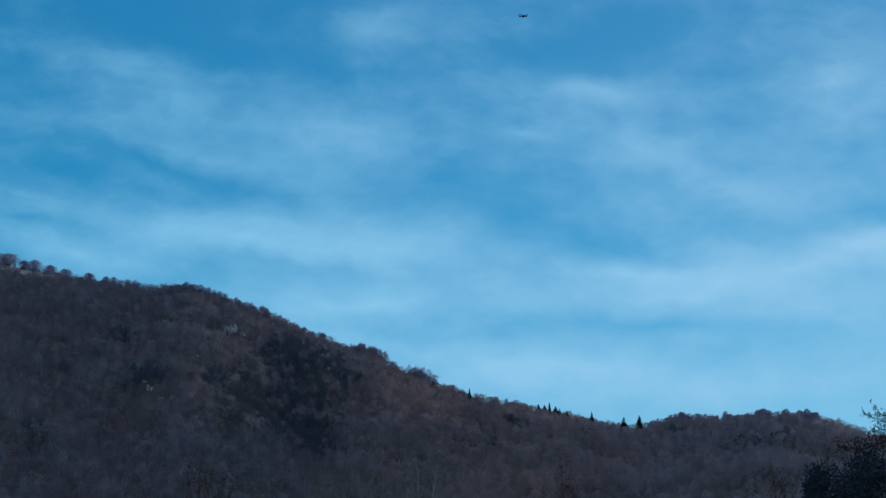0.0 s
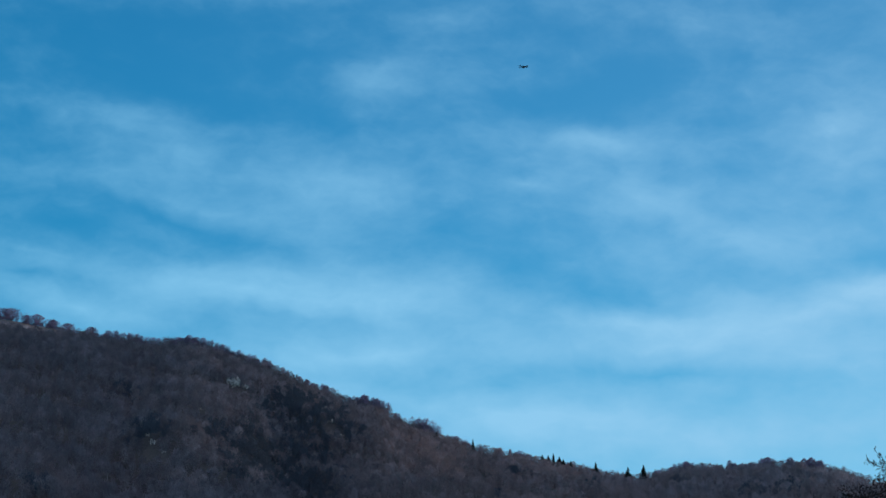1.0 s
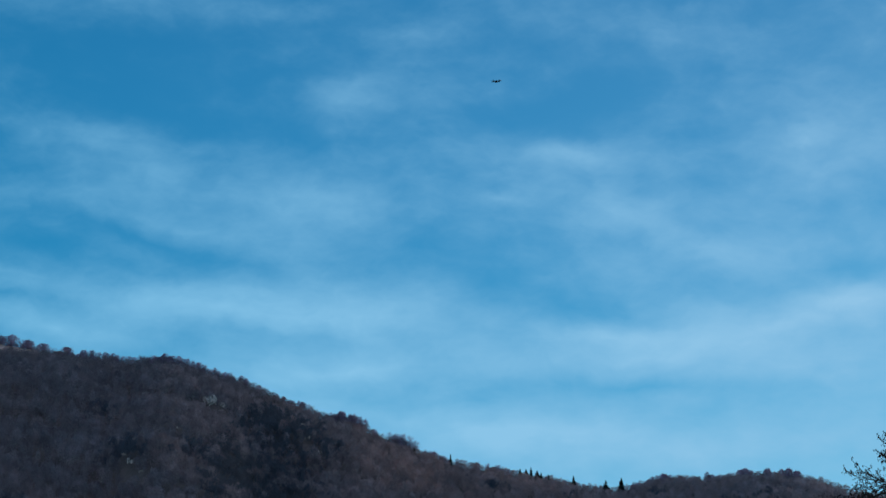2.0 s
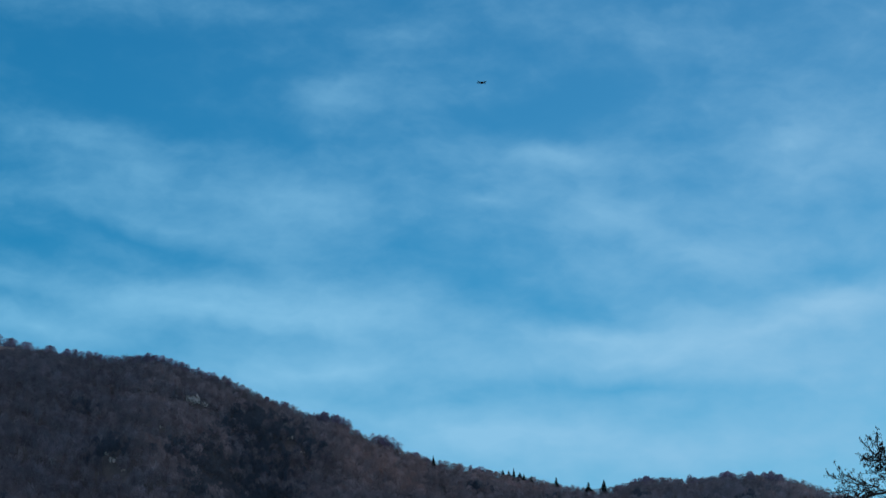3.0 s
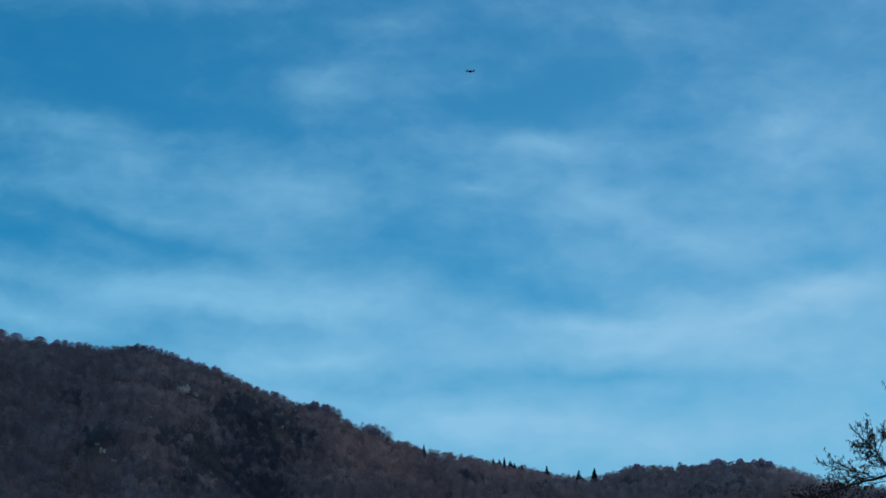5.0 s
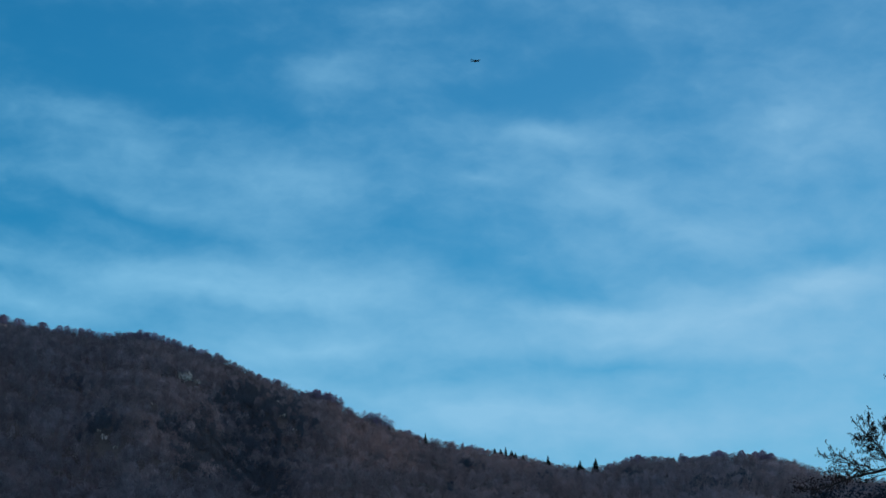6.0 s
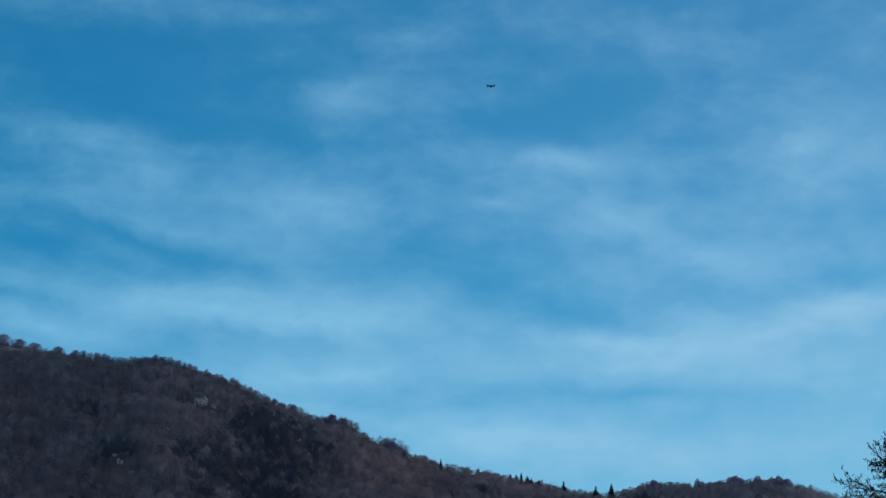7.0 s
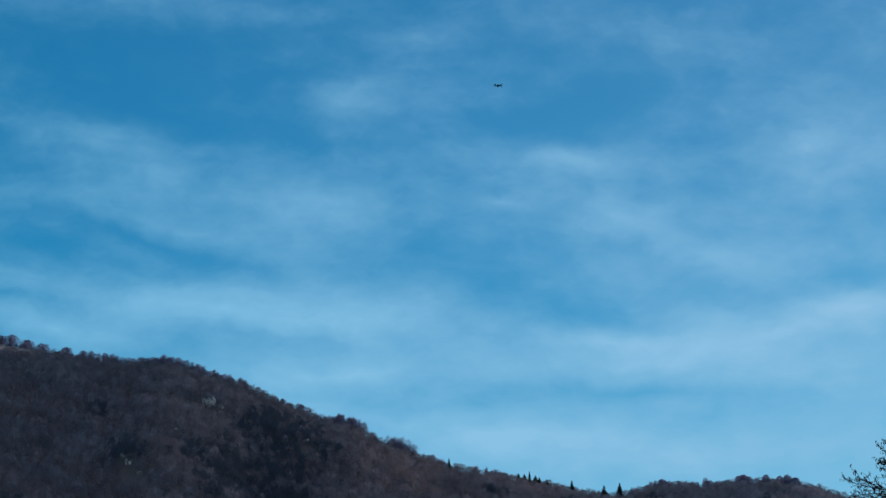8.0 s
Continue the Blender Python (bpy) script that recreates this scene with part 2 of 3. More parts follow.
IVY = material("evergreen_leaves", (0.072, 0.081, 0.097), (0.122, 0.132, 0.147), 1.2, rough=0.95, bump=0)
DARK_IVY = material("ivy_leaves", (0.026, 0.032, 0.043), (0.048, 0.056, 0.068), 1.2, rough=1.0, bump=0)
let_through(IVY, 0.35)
ROCK = material("limestone", (0.20, 0.17, 0.15), (0.80, 0.68, 0.59), 0.45, bump=0.6)
ASH_BARK = material("ash_bark", (0.10, 0.080, 0.064), (0.37, 0.295, 0.23), 1.5, bump=0.5)
RED_TWIGS = material("reddish_twigs", (0.09, 0.05, 0.038), (0.15, 0.085, 0.06), 0.8, bump=0)
ALDER_BARK = material("alder_bark", (0.022, 0.019, 0.017), (0.055, 0.047, 0.042), 9.0, bump=0.5)
CATKIN = material("alder_catkin", (0.020, 0.015, 0.013), (0.050, 0.034, 0.028), 30.0, bump=0)
DRY_LEAF = material("withered_leaf", (0.040, 0.023, 0.020), (0.080, 0.044, 0.036), 14.0, bump=0)
SHELL = material("dark_grey_plastic", (0.010, 0.010, 0.011), (0.020, 0.020, 0.022), 20.0, rough=0.45, bump=0)
CARBON = material("black_composite", (0.010, 0.010, 0.011), (0.020, 0.020, 0.021), 30.0, rough=0.4, bump=0)
LENS = material("lens_glass", (0.004, 0.005, 0.007), (0.008, 0.009, 0.012), 30.0, rough=0.08, bump=0)


# ---- mesh helpers ----
class Buffer:
    """Vertices, faces and the material slot of each face, gathered before one mesh is made."""

    def __init__(self):
        self.v, self.f, self.m = [], [], []

    def tube(self, pts, radii, sides=5, slot=0):
        pts = [Vector(p) for p in pts]
        rings = []
        for i, p in enumerate(pts):
            d = (pts[min(i + 1, len(pts) - 1)] - pts[max(i - 1, 0)]).normalized()
            a = d.cross(Vector((0, 0, 1)) if abs(d.z) < 0.9 else Vector((1, 0, 0))).normalized()
            b = d.cross(a)
            start = len(self.v)
            for k in range(sides):
                w = 2 * math.pi * k / sides
                self.v.append(tuple(p + (a * math.cos(w) + b * math.sin(w)) * radii[i]))
            rings.append(start)
        for s0, s1 in zip(rings, rings[1:]):
            for k in range(sides):
                self.face((s0 + k, s0 + (k + 1) % sides, s1 + (k + 1) % sides, s1 + k), slot)
        self.face(tuple(rings[0] + k for k in reversed(range(sides))), slot)
        self.face(tuple(rings[-1] + k for k in range(sides)), slot)

    def face(self, idx, slot=0):
        self.f.append(idx)
        self.m.append(slot)

    def tri(self, a, b, c, slot=0):
        s = len(self.v)
        self.v += [tuple(a), tuple(b), tuple(c)]
        self.face((s, s + 1, s + 2), slot)

    def quad(self, a, b, c, d, slot=0):
        s = len(self.v)
        self.v += [tuple(a), tuple(b), tuple(c), tuple(d)]
        self.face((s, s + 1, s + 2, s + 3), slot)

    def mesh(self, name, mats):
        me = bpy.data.meshes.new(name)
        me.from_pydata(self.v, [], self.f)
        for x in mats:
            me.materials.append(x)
        me.polygons.foreach_set("material_index", self.m)
        me.update()
        return me


def part(name, data, parent, label=""):
    ob = new(name, data)
    ob.parent = parent
    return tagged(ob, label)


def bm_mesh(name, bm, mat, smooth=False):
    me = bpy.data.meshes.new(name)
    bm.normal_update()
    bm.to_mesh(me)
    bm.free()
    me.materials.append(mat)
    if smooth:
        me.polygons.foreach_set("use_smooth", [True] * len(me.polygons))
    return me


def polar(az, r, z=0.0):
    return Vector((r * math.sin(radians(az)), r * math.cos(radians(az)), z))


def sight(az, el, r):
    return polar(az, r, EYE + r * math.tan(radians(el)))


# ---- the lie of the land ----
def waves(x, y, size, seed, octaves=3):
    """Smooth rolling noise, about -1 to 1."""
    rng = np.random.RandomState(seed)
    out, amp, norm = 0.0, 1.0, 0.0
    for _ in range(octaves):
        for _ in range(5):
            a, ph, k = rng.uniform(0, 6.283), rng.uniform(0, 6.283), rng.uniform(0.7, 1.4) * 6.283 / size
            out = out + amp * np.sin(k * (x * math.cos(a) + y * math.sin(a)) + ph)
        norm += amp * 2.2
        size, amp = size * 0.45, amp * 0.5
    return out / norm


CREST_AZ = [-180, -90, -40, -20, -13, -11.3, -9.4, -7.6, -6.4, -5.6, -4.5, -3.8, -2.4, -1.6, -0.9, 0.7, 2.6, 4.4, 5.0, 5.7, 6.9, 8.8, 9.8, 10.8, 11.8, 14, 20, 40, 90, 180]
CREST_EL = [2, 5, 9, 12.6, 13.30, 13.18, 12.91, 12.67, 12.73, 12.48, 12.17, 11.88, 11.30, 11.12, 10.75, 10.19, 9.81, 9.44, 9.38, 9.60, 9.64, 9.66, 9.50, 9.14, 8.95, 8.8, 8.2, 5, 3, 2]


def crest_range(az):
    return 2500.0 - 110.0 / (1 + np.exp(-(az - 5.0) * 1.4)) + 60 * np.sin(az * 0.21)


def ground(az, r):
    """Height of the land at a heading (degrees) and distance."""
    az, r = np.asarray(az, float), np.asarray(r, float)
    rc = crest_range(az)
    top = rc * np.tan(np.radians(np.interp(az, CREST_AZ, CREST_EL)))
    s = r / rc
    up = np.clip((s - 0.34) / 0.66, 0, 1) ** 1.22
    over = np.clip(s - 1, 0, None)
    h = top * (up - np.clip(over * 1.1, 0, 0.75))
    x, y = r * np.sin(np.radians(az)), r * np.cos(np.radians(az))
    side = 4 * up * (1 - up)
    gully = np.exp(-((az + 4.3 - 3.2 * (1 - s)) / 0.95) ** 2) + 0.6 * np.exp(-((az - 1.1 - 5.0 * (1 - s)) / 0.7) ** 2)
    gully = gully + 0.5 * np.exp(-((az + 8.6 - 3.0 * (1 - s)) / 0.6) ** 2) + 0.5 * np.exp(-((az - 7.4 + 2.0 * (1 - s)) / 0.5) ** 2)
    h = h + side * (16 * waves(x, y, 230, 3) - 20 * gully)
    return h + np.clip(r - 60, 0, 200) / 200 * 0.8 * waves(x, y, 90, 5)


def slope_range(az, el):
    """The distance at which a sight line at that elevation meets the near hillside."""
    r = np.linspace(900, 2560, 1661)
    z = EYE + r * math.tan(radians(el))
    hit = np.nonzero(ground(np.full_like(r, az), r) >= z)[0]
    return float(r[hit[0]]) if len(hit) else float(crest_range(az))


def build_ground():
    azs = np.concatenate([np.arange(-180, -16, 4.0), np.arange(-16, 16, 0.2), np.arange(16, 180, 4.0)])
    rs = np.concatenate([[3, 8, 16, 30, 50, 80, 120, 180, 260, 360, 480, 600, 720], np.arange(840, 1700, 40), np.arange(1700, 2640, 12.5), [2700, 2800, 3000, 3300, 3700, 4200, 4800]])
    A, D = np.meshgrid(azs, rs, indexing="ij")
    D = D * crest_range(A) / 2500.0
    Z = ground(A, D)
    X, Y = D * np.sin(np.radians(A)), D * np.cos(np.radians(A))
    verts = [(0.0, 0.0, 0.0)] + list(zip(X.ravel().tolist(), Y.ravel().tolist(), Z.ravel().tolist()))
    na, nr = len(azs), len(rs)
    faces, slots = [], []
    for i in range(na):
        j = (i + 1) % na
        faces.append((0, 1 + i * nr, 1 + j * nr))
        slots.append(1)
        for k in range(nr - 1):
            faces.append((1 + i * nr + k, 1 + i * nr + k + 1, 1 + j * nr + k + 1, 1 + j * nr + k))
            clearing = -13.5 < azs[i] < -9.9 and 0.987 < rs[k] / 2500.0 < 1.005
            slots.append(2 if clearing else 1 if rs[k] < 800 else 0)
    me = bpy.data.meshes.new("ground")
    me.from_pydata(verts, [], faces)
    for x in (LITTER, MEADOW, SUNLIT_DRY_GRASS):
        me.materials.append(x)
    me.polygons.foreach_set("material_index", slots)
    me.polygons.foreach_set("use_smooth", [True] * len(faces))
    me.update()
    tagged(new("ground", me), "valley meadow rising to a hill covered with leaf litter", "ground", kind="structure")


build_ground()


# ---- the woods on the hill ----
def crown_slivers(rng, n, height, width, low, thick, long, belly=0.34, lift=0.8, loose=False):
    """Sprays of twigs as slim triangles, in a rounded crown; loose: thinning outwards. Lists of vertices."""
    out = []
    ph = rng.uniform(0, 6.283, 3)
    for _ in range(n):
        a, q = rng.uniform(0, 6.283), rng.uniform(0, 1)
        up = q ** lift
        rad = width / 2 * math.sqrt(max(0.0, 1 - (1.5 * abs(up - belly)) ** 2.2 if up < belly else 1 - ((up - belly) / (1.02 - belly)) ** 2.2))
        rad *= 1 + 0.20 * math.sin(2 * a + ph[0]) + 0.16 * math.sin(5 * a + ph[1] + 4 * up)
        rr = rad * (rng.uniform(0.08, 1.0) ** 0.45 * (rng.uniform(0.9, 1.22) if loose else 1.0))
        p = Vector((rr * math.cos(a), rr * math.sin(a), height * (low + (0.97 - low) * up) * (1 + 0.06 * math.sin(3 * a + ph[2]))))
        d = Vector((math.cos(a) * 0.45, math.sin(a) * 0.45, rng.uniform(0.3, 1.4))) + Vector(rng.uniform(-0.5, 0.5, 3))
        d.normalize()
        out_way = Vector((p.x, p.y, (p.z - height * 0.45) * 0.9)).normalized()
        side = d.cross(out_way + Vector(rng.uniform(-0.18, 0.18, 3))).normalized()
        ln, w = long * rng.uniform(0.6, 1.4), thick * rng.uniform(0.6, 1.4)
        base = p - d * ln * 0.6
        out += [tuple(base - side * w / 2), tuple(base + side * w / 2), tuple(p + d * ln * 0.4)]
    return out


def bare_template(seed, n, thick=0.36, height=10.0, width=8.0, long=1.6):
    """A leafless broad-leaved tree: slim trunk and limbs in slot 1, twigs in slot 0."""
    rng = np.random.RandomState(seed)
    v = crown_slivers(rng, n, height, width, rng.uniform(0.10, 0.22), thick, long, belly=rng.uniform(0.28, 0.42), loose=True)
    m = [0] * n
    lean = rng.uniform(-0.5, 0.5, 2)
    for k in range(2):
        w = 0.16
        a = Vector((w, 0, 0)) if k else Vector((0, w, 0))
        top = Vector((lean[0], lean[1], height * 0.8))
        v += [tuple(-a), tuple(a), tuple(top)]
        m.append(1)
    for k in range(3):
        a = rng.uniform(0, 6.283)
        z0 = height * rng.uniform(0.2, 0.5)
        tip = Vector((math.cos(a) * width * 0.36, math.sin(a) * width * 0.36, z0 + height * rng.uniform(0.25, 0.42)))
        v += [(lean[0] * 0.4, lean[1] * 0.4, z0), (lean[0] * 0.4, lean[1] * 0.4, z0 + 0.3), tuple(tip)]
        m.append(1)
    return np.array(v, np.float32), np.array(m, np.int32)


def evergreen_template(seed, n=170):
    rng = np.random.RandomState(seed)
    v = crown_slivers(rng, n, 11.5, 7.5, 0.12, 0.62, 1.4, loose=True)
    return np.array(v, np.float32), np.zeros(n, np.int32)


def plant(name, templates, spots, mats, label, category):
    """One mesh of many trees: spots are rows of x, y, z, turn, width factor, height factor, template."""
    vs, ms, ts, bs = [], [], [], []
    for i, (v, m) in enumerate(templates):
        s = spots[spots[:, 6] == i]
        if not len(s):
            continue
        c, n = np.cos(s[:, 3])[:, None], np.sin(s[:, 3])[:, None]
        x, y, z = v[:, 0][None], v[:, 1][None], v[:, 2][None]
        w = s[:, 4][:, None]
        out = np.stack([(x * c - y * n) * w + s[:, 0:1], (x * n + y * c) * w + s[:, 1:2], z * s[:, 5:6] + s[:, 2:3]], -1)
        vs.append(out.reshape(-1, 3))
        ms.append(np.tile(m, len(s)))
        ts.append(np.repeat(s[:, 7], len(m)))
        bs.append(np.repeat(s[:, 8], len(m)))
    v, m = np.concatenate(vs).astype(np.float32), np.concatenate(ms).astype(np.int32)
    nf = len(m)
    me = bpy.data.meshes.new(name)
    me.vertices.add(nf * 3)
    me.vertices.foreach_set("co", v.ravel())
    me.loops.add(nf * 3)
    me.loops.foreach_set("vertex_index", np.arange(nf * 3, dtype=np.int32))
    me.polygons.add(nf)
    me.polygons.foreach_set("loop_start", np.arange(0, nf * 3, 3, dtype=np.int32))
    for x in mats:
        me.materials.append(x)
    me.polygons.foreach_set("material_index", m)
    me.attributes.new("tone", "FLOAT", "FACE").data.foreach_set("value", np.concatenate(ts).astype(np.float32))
    me.attributes.new("brown", "FLOAT", "FACE").data.foreach_set("value", np.concatenate(bs).astype(np.float32))
    me.update(calc_edges=True)
    return tagged(new(name, me), label, category, kind="stuff")


# headings, elevations and sizes in metres of the pale outcrops among the trees
OUTCROPS = [(-5.58, 11.85, 2.4), (-5.53, 11.80, 5.0), (-5.40, 11.70, 14.0), (-5.12, 11.66, 6.5), (-7.55, 10.40, 4.5), (-7.40, 10.19, 7.0),
            (-7.11, 9.99, 3.6), (-2.93, 10.85, 5.6), (-3.09, 11.17, 6.0), (-2.62, 10.50, 4.6), (-6.22, 11.09, 4.0)]
OUTCROP_SPOTS = [(az, slope_range(az, el - 0.14), size) for az, el, size in OUTCROPS]


def wood_spots(step, seed, keep):
    rng = np.random.RandomState(seed)
    gx, gy = np.meshgrid(np.arange(-1100, 1100, step), np.arange(1000, 2640, step))
    x = (gx + rng.uniform(-0.45, 0.45, gx.shape) * step).ravel()
    y = (gy + rng.uniform(-0.45, 0.45, gx.shape) * step).ravel()
    az, r = np.degrees(np.arctan2(x, y)), np.hypot(x, y)
    z = ground(az, r)
    s = r / crest_range(az)
    el = np.degrees(np.arctan2(z - EYE, r))
    ok = keep(az, s, el, x, y)
    ok &= ~((az > -13.5) & (az < -9.9) & (s > 0.987)) & ~((az >= -9.9) & (az < -7.3) & (s > 0.995))
    for a, rr, size in OUTCROP_SPOTS:
        across = (az - a) * 0.01745 * rr
        ok &= ~((abs(across) < size * 0.5 + 3) & (r < rr + 4) & (r > rr - 24 - 1.4 * size))
    x, y, z = x[ok], y[ok], z[ok]
    n = len(x)
    big = (1.0 + 0.22 * waves(x, y, 60, 11)) * np.where(s[ok] > 0.966, 0.58, 1.0)
    w = big * rng.uniform(0.72, 1.3, n)
    # each tree has its own shade of bark; from the saddle rightwards, more light is put into tone
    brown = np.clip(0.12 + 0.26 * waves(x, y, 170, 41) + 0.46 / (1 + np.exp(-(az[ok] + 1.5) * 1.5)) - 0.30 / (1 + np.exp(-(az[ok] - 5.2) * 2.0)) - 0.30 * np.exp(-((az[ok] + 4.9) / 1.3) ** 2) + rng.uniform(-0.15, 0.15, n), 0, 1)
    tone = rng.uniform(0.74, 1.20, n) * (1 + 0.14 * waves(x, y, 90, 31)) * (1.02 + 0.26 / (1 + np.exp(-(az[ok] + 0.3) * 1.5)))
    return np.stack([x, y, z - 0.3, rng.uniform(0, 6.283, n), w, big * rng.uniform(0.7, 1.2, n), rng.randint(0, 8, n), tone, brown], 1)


# evergreen stands on the hillside, widened to put gully shade into colour: heading, elevation, half width and half
# height in degrees, density
STANDS_AND_SHADE = [(-4.9, 9.55, 0.9, 0.40, 0.62), (-5.7, 10.4, 1.0, 0.36, 0.60), (-3.6, 9.9, 1.5, 1.1, 0.36), (-3.35, 10.95, 0.95, 0.42, 1.0), (-4.3, 11.05, 0.7, 0.35, 0.6), (-3.70, 9.92, 0.60, 0.17, 1.05), (-3.75, 9.12, 0.50, 0.24, 1.3), (-2.95, 9.12, 0.55, 0.20, 0.95),
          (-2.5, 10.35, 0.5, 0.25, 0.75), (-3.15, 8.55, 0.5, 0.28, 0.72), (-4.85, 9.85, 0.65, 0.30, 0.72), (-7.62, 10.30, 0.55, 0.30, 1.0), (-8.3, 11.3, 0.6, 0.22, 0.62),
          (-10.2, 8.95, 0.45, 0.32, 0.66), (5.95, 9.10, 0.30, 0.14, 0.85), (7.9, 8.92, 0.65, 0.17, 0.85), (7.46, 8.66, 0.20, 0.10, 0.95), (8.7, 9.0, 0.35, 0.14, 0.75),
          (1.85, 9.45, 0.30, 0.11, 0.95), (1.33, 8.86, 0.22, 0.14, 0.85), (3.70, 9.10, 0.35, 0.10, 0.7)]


def evergreen_and_shade(az, el, x, y):
    """How far evergreens, real or put in for gully shade, take over at a spot: over about half, they stand there."""
    core = sum(k * np.exp(-((az - a) / w) ** 2 - ((el - e) / h) ** 2) for a, e, w, h, k in STANDS_AND_SHADE)
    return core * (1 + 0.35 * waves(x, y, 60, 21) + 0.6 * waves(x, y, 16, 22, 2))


def seen(az, el):
    return (az > -12.2) & (az < 13.4) & (el > 7.0)


def dense(az, s, el, x, y):
    return seen(az, el) & (s < 0.966) & (evergreen_and_shade(az, el, x, y) < 0.66)


def crest_band(az, s, el, x, y):
    return seen(az, el) & (s >= 0.966) & (s < 1.012)


def sparse(az, s, el, x, y):
    return ~seen(az, el) & (s > 0.40) & (s < 1.1)


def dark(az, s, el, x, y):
    return seen(az, el) & (s < 0.985) & (evergreen_and_shade(az, el, x, y) >= 0.38)


plant("beech_woods", [bare_template(40 + k, 250, thick=0.50, height=15.0, width=9.2) for k in range(8)], wood_spots(9.8, 1, dense), (WOODS, TRUNKS),
      "leafless grey-brown beech woods covering the hillside", "woods")
plant("beech_woods", [bare_template(50 + k, 200, thick=0.5, height=13.5, width=13.0) for k in range(8)], wood_spots(6.0, 4, crest_band), (WOODS, TRUNKS),
      "low leafless beech woods along the crest", "woods")
plant("beech_woods", [bare_template(60 + k, 24, thick=1.0) for k in range(8)], wood_spots(17.0, 2, sparse), (WOODS, TRUNKS),
      "leafless beech woods on the lower and outer slopes", "woods")
plant("evergreen_shade_woods", [evergreen_template(80 + k) for k in range(8)], wood_spots(7.0, 3, dark), (IVY,),
      "dark evergreen thicket, partly standing in for shade, in a gully of the hillside", "woods")


# ---- single trees on the skyline ----
def beech_tree(seed, n, thick=0.30, belly=0.15):
    root = tagged(new("beech_tree"), "bare grey-brown beech tree on the ridge", "tree", "trees along the ridge")
    rng = np.random.RandomState(seed)
    twigs = Buffer()
    v = crown_slivers(rng, n, 10.0, 8.0, rng.uniform(0.02, 0.08), thick, 1.2, belly=belly, lift=1.2, loose=True)
    for k in range(0, len(v), 3):
        twigs.tri(*v[k:k + 3])
    trunk = Buffer()
    trunk.tube([(0, 0, -1), (0.1, 0, 2.5), (0.2, 0.1, 5.5), (0.2, 0.2, 8.0)], [0.28, 0.22, 0.15, 0.05], 6)
    limbs = Buffer()
    for k in range(9):
        a, z0 = rng.uniform(0, 6.283), rng.uniform(1.8, 5.5)
        reach = rng.uniform(2.2, 3.6)
        limbs.tube([(0.1, 0, z0), (math.cos(a) * reach * 0.5, math.sin(a) * reach * 0.5, z0 + reach * 0.55), (math.cos(a) * reach, math.sin(a) * reach, z0 + reach * 1.15)], [0.13, 0.09, 0.03], 4)
    part("trunk", trunk.mesh("trunk", [TRUNKS]), root)
    tagged(part("limbs", limbs.mesh("limbs", [TRUNKS]), root), kind="stuff")
    part("crown", twigs.mesh("crown", [CREST_TWIGS]), root, "fine bare twigs")
    return root


def spruce_tree(seed):
    root = tagged(new("spruce_tree"), "dark green pointed spruce standing on the ridge", "tree", "spruces on the saddle")
    rng = np.random.RandomState(seed)
    trunk = Buffer()
    trunk.tube([(0, 0, -1), (0, 0, 4), (0, 0, 9.6)], [0.22, 0.16, 0.03], 6)
    crown = Buffer()
    for k in range(230):
        q = rng.uniform(0, 1)
        z = 0.9 + 9.0 * q
        reach = 4.6 * (1 - q) ** 0.72 * rng.uniform(0.55, 1.05) + 0.15
        a = rng.uniform(0, 6.283)
        out = Vector((math.cos(a), math.sin(a), 0))
        side = Vector((-out.y, out.x, 0)) * (0.30 + 0.2 * reach)
        tip = out * reach + Vector((0, 0, z - 0.28 * reach))
        mid = out * reach * 0.55 + Vector((0, 0, z - 0.05))
        crown.quad(Vector((0, 0, z + 0.1)), mid - side, tip, mid + side - Vector((0, 0, 0.2)))
    crown.tri((-0.1, 0, 9.3), (0.1, 0, 9.3), (0, 0, 10.2))
    part("trunk", trunk.mesh("trunk", [TRUNKS]), root)
    part("crown", crown.mesh("crown", [NEEDLES]), root)
    return root


BEECHES = [beech_tree(200 + k, 700) for k in range(5)]
BROAD_BEECHES = [beech_tree(210 + k, 1900, 0.22, 0.36) for k in range(2)]
AIRY_BEECHES = [beech_tree(220 + k, 750, 0.18, 0.45) for k in range(2)]
SPRUCES = [spruce_tree(300 + k) for k in range(3)]


def stand(models, rows, shift, nominal):
    """Set trees whose tips reach the elevation given: rows of heading, elevation of the tip, crown width."""
    for i, (az, el, width) in enumerate(rows):
        r = float(crest_range(az)) + shift
        z = float(ground(az, r))
        h = max(3.0, EYE + r * math.tan(radians(el)) - z)
        m = Matrix.LocRotScale(polar(az, r, z), Euler((0, 0, i * 1.7)), (width / nominal, width / nominal, h / 10.0))
        model = models[i % len(models)]
        if i < len(models) and not model.get("set"):
            model["set"] = 1
            model.matrix_basis = m
        else:
            copy_thing(model, m @ Matrix.Diagonal((*[1 / v for v in model.scale], 1)))


LEFT = [(-11.17, 13.41, 31.5), (-10.70, 13.27, 12.9), (-10.39, 13.30, 16.1), (-10.02, 13.19, 16.1), (-9.62, 13.11, 15.0), (-9.02, 13.04, 14.5), (-8.52, 12.99, 11.3), (-8.33, 12.94, 10.5), (-7.99, 12.93, 10.0), (-7.80, 12.87, 9.0), (-7.40, 12.86, 9.0), (-9.30, 12.93, 8.0), (-7.02, 12.83, 16.0), (-6.55, 12.90, 15.0), (-5.72, 12.72, 17.0), (-5.45, 12.60, 15.0), (-6.75, 12.88, 26.3), (-6.36, 12.86, 26.3), (-6.03, 12.79, 28.2), (-5.12, 12.49, 19.4), (-4.71, 12.39, 19.4)]
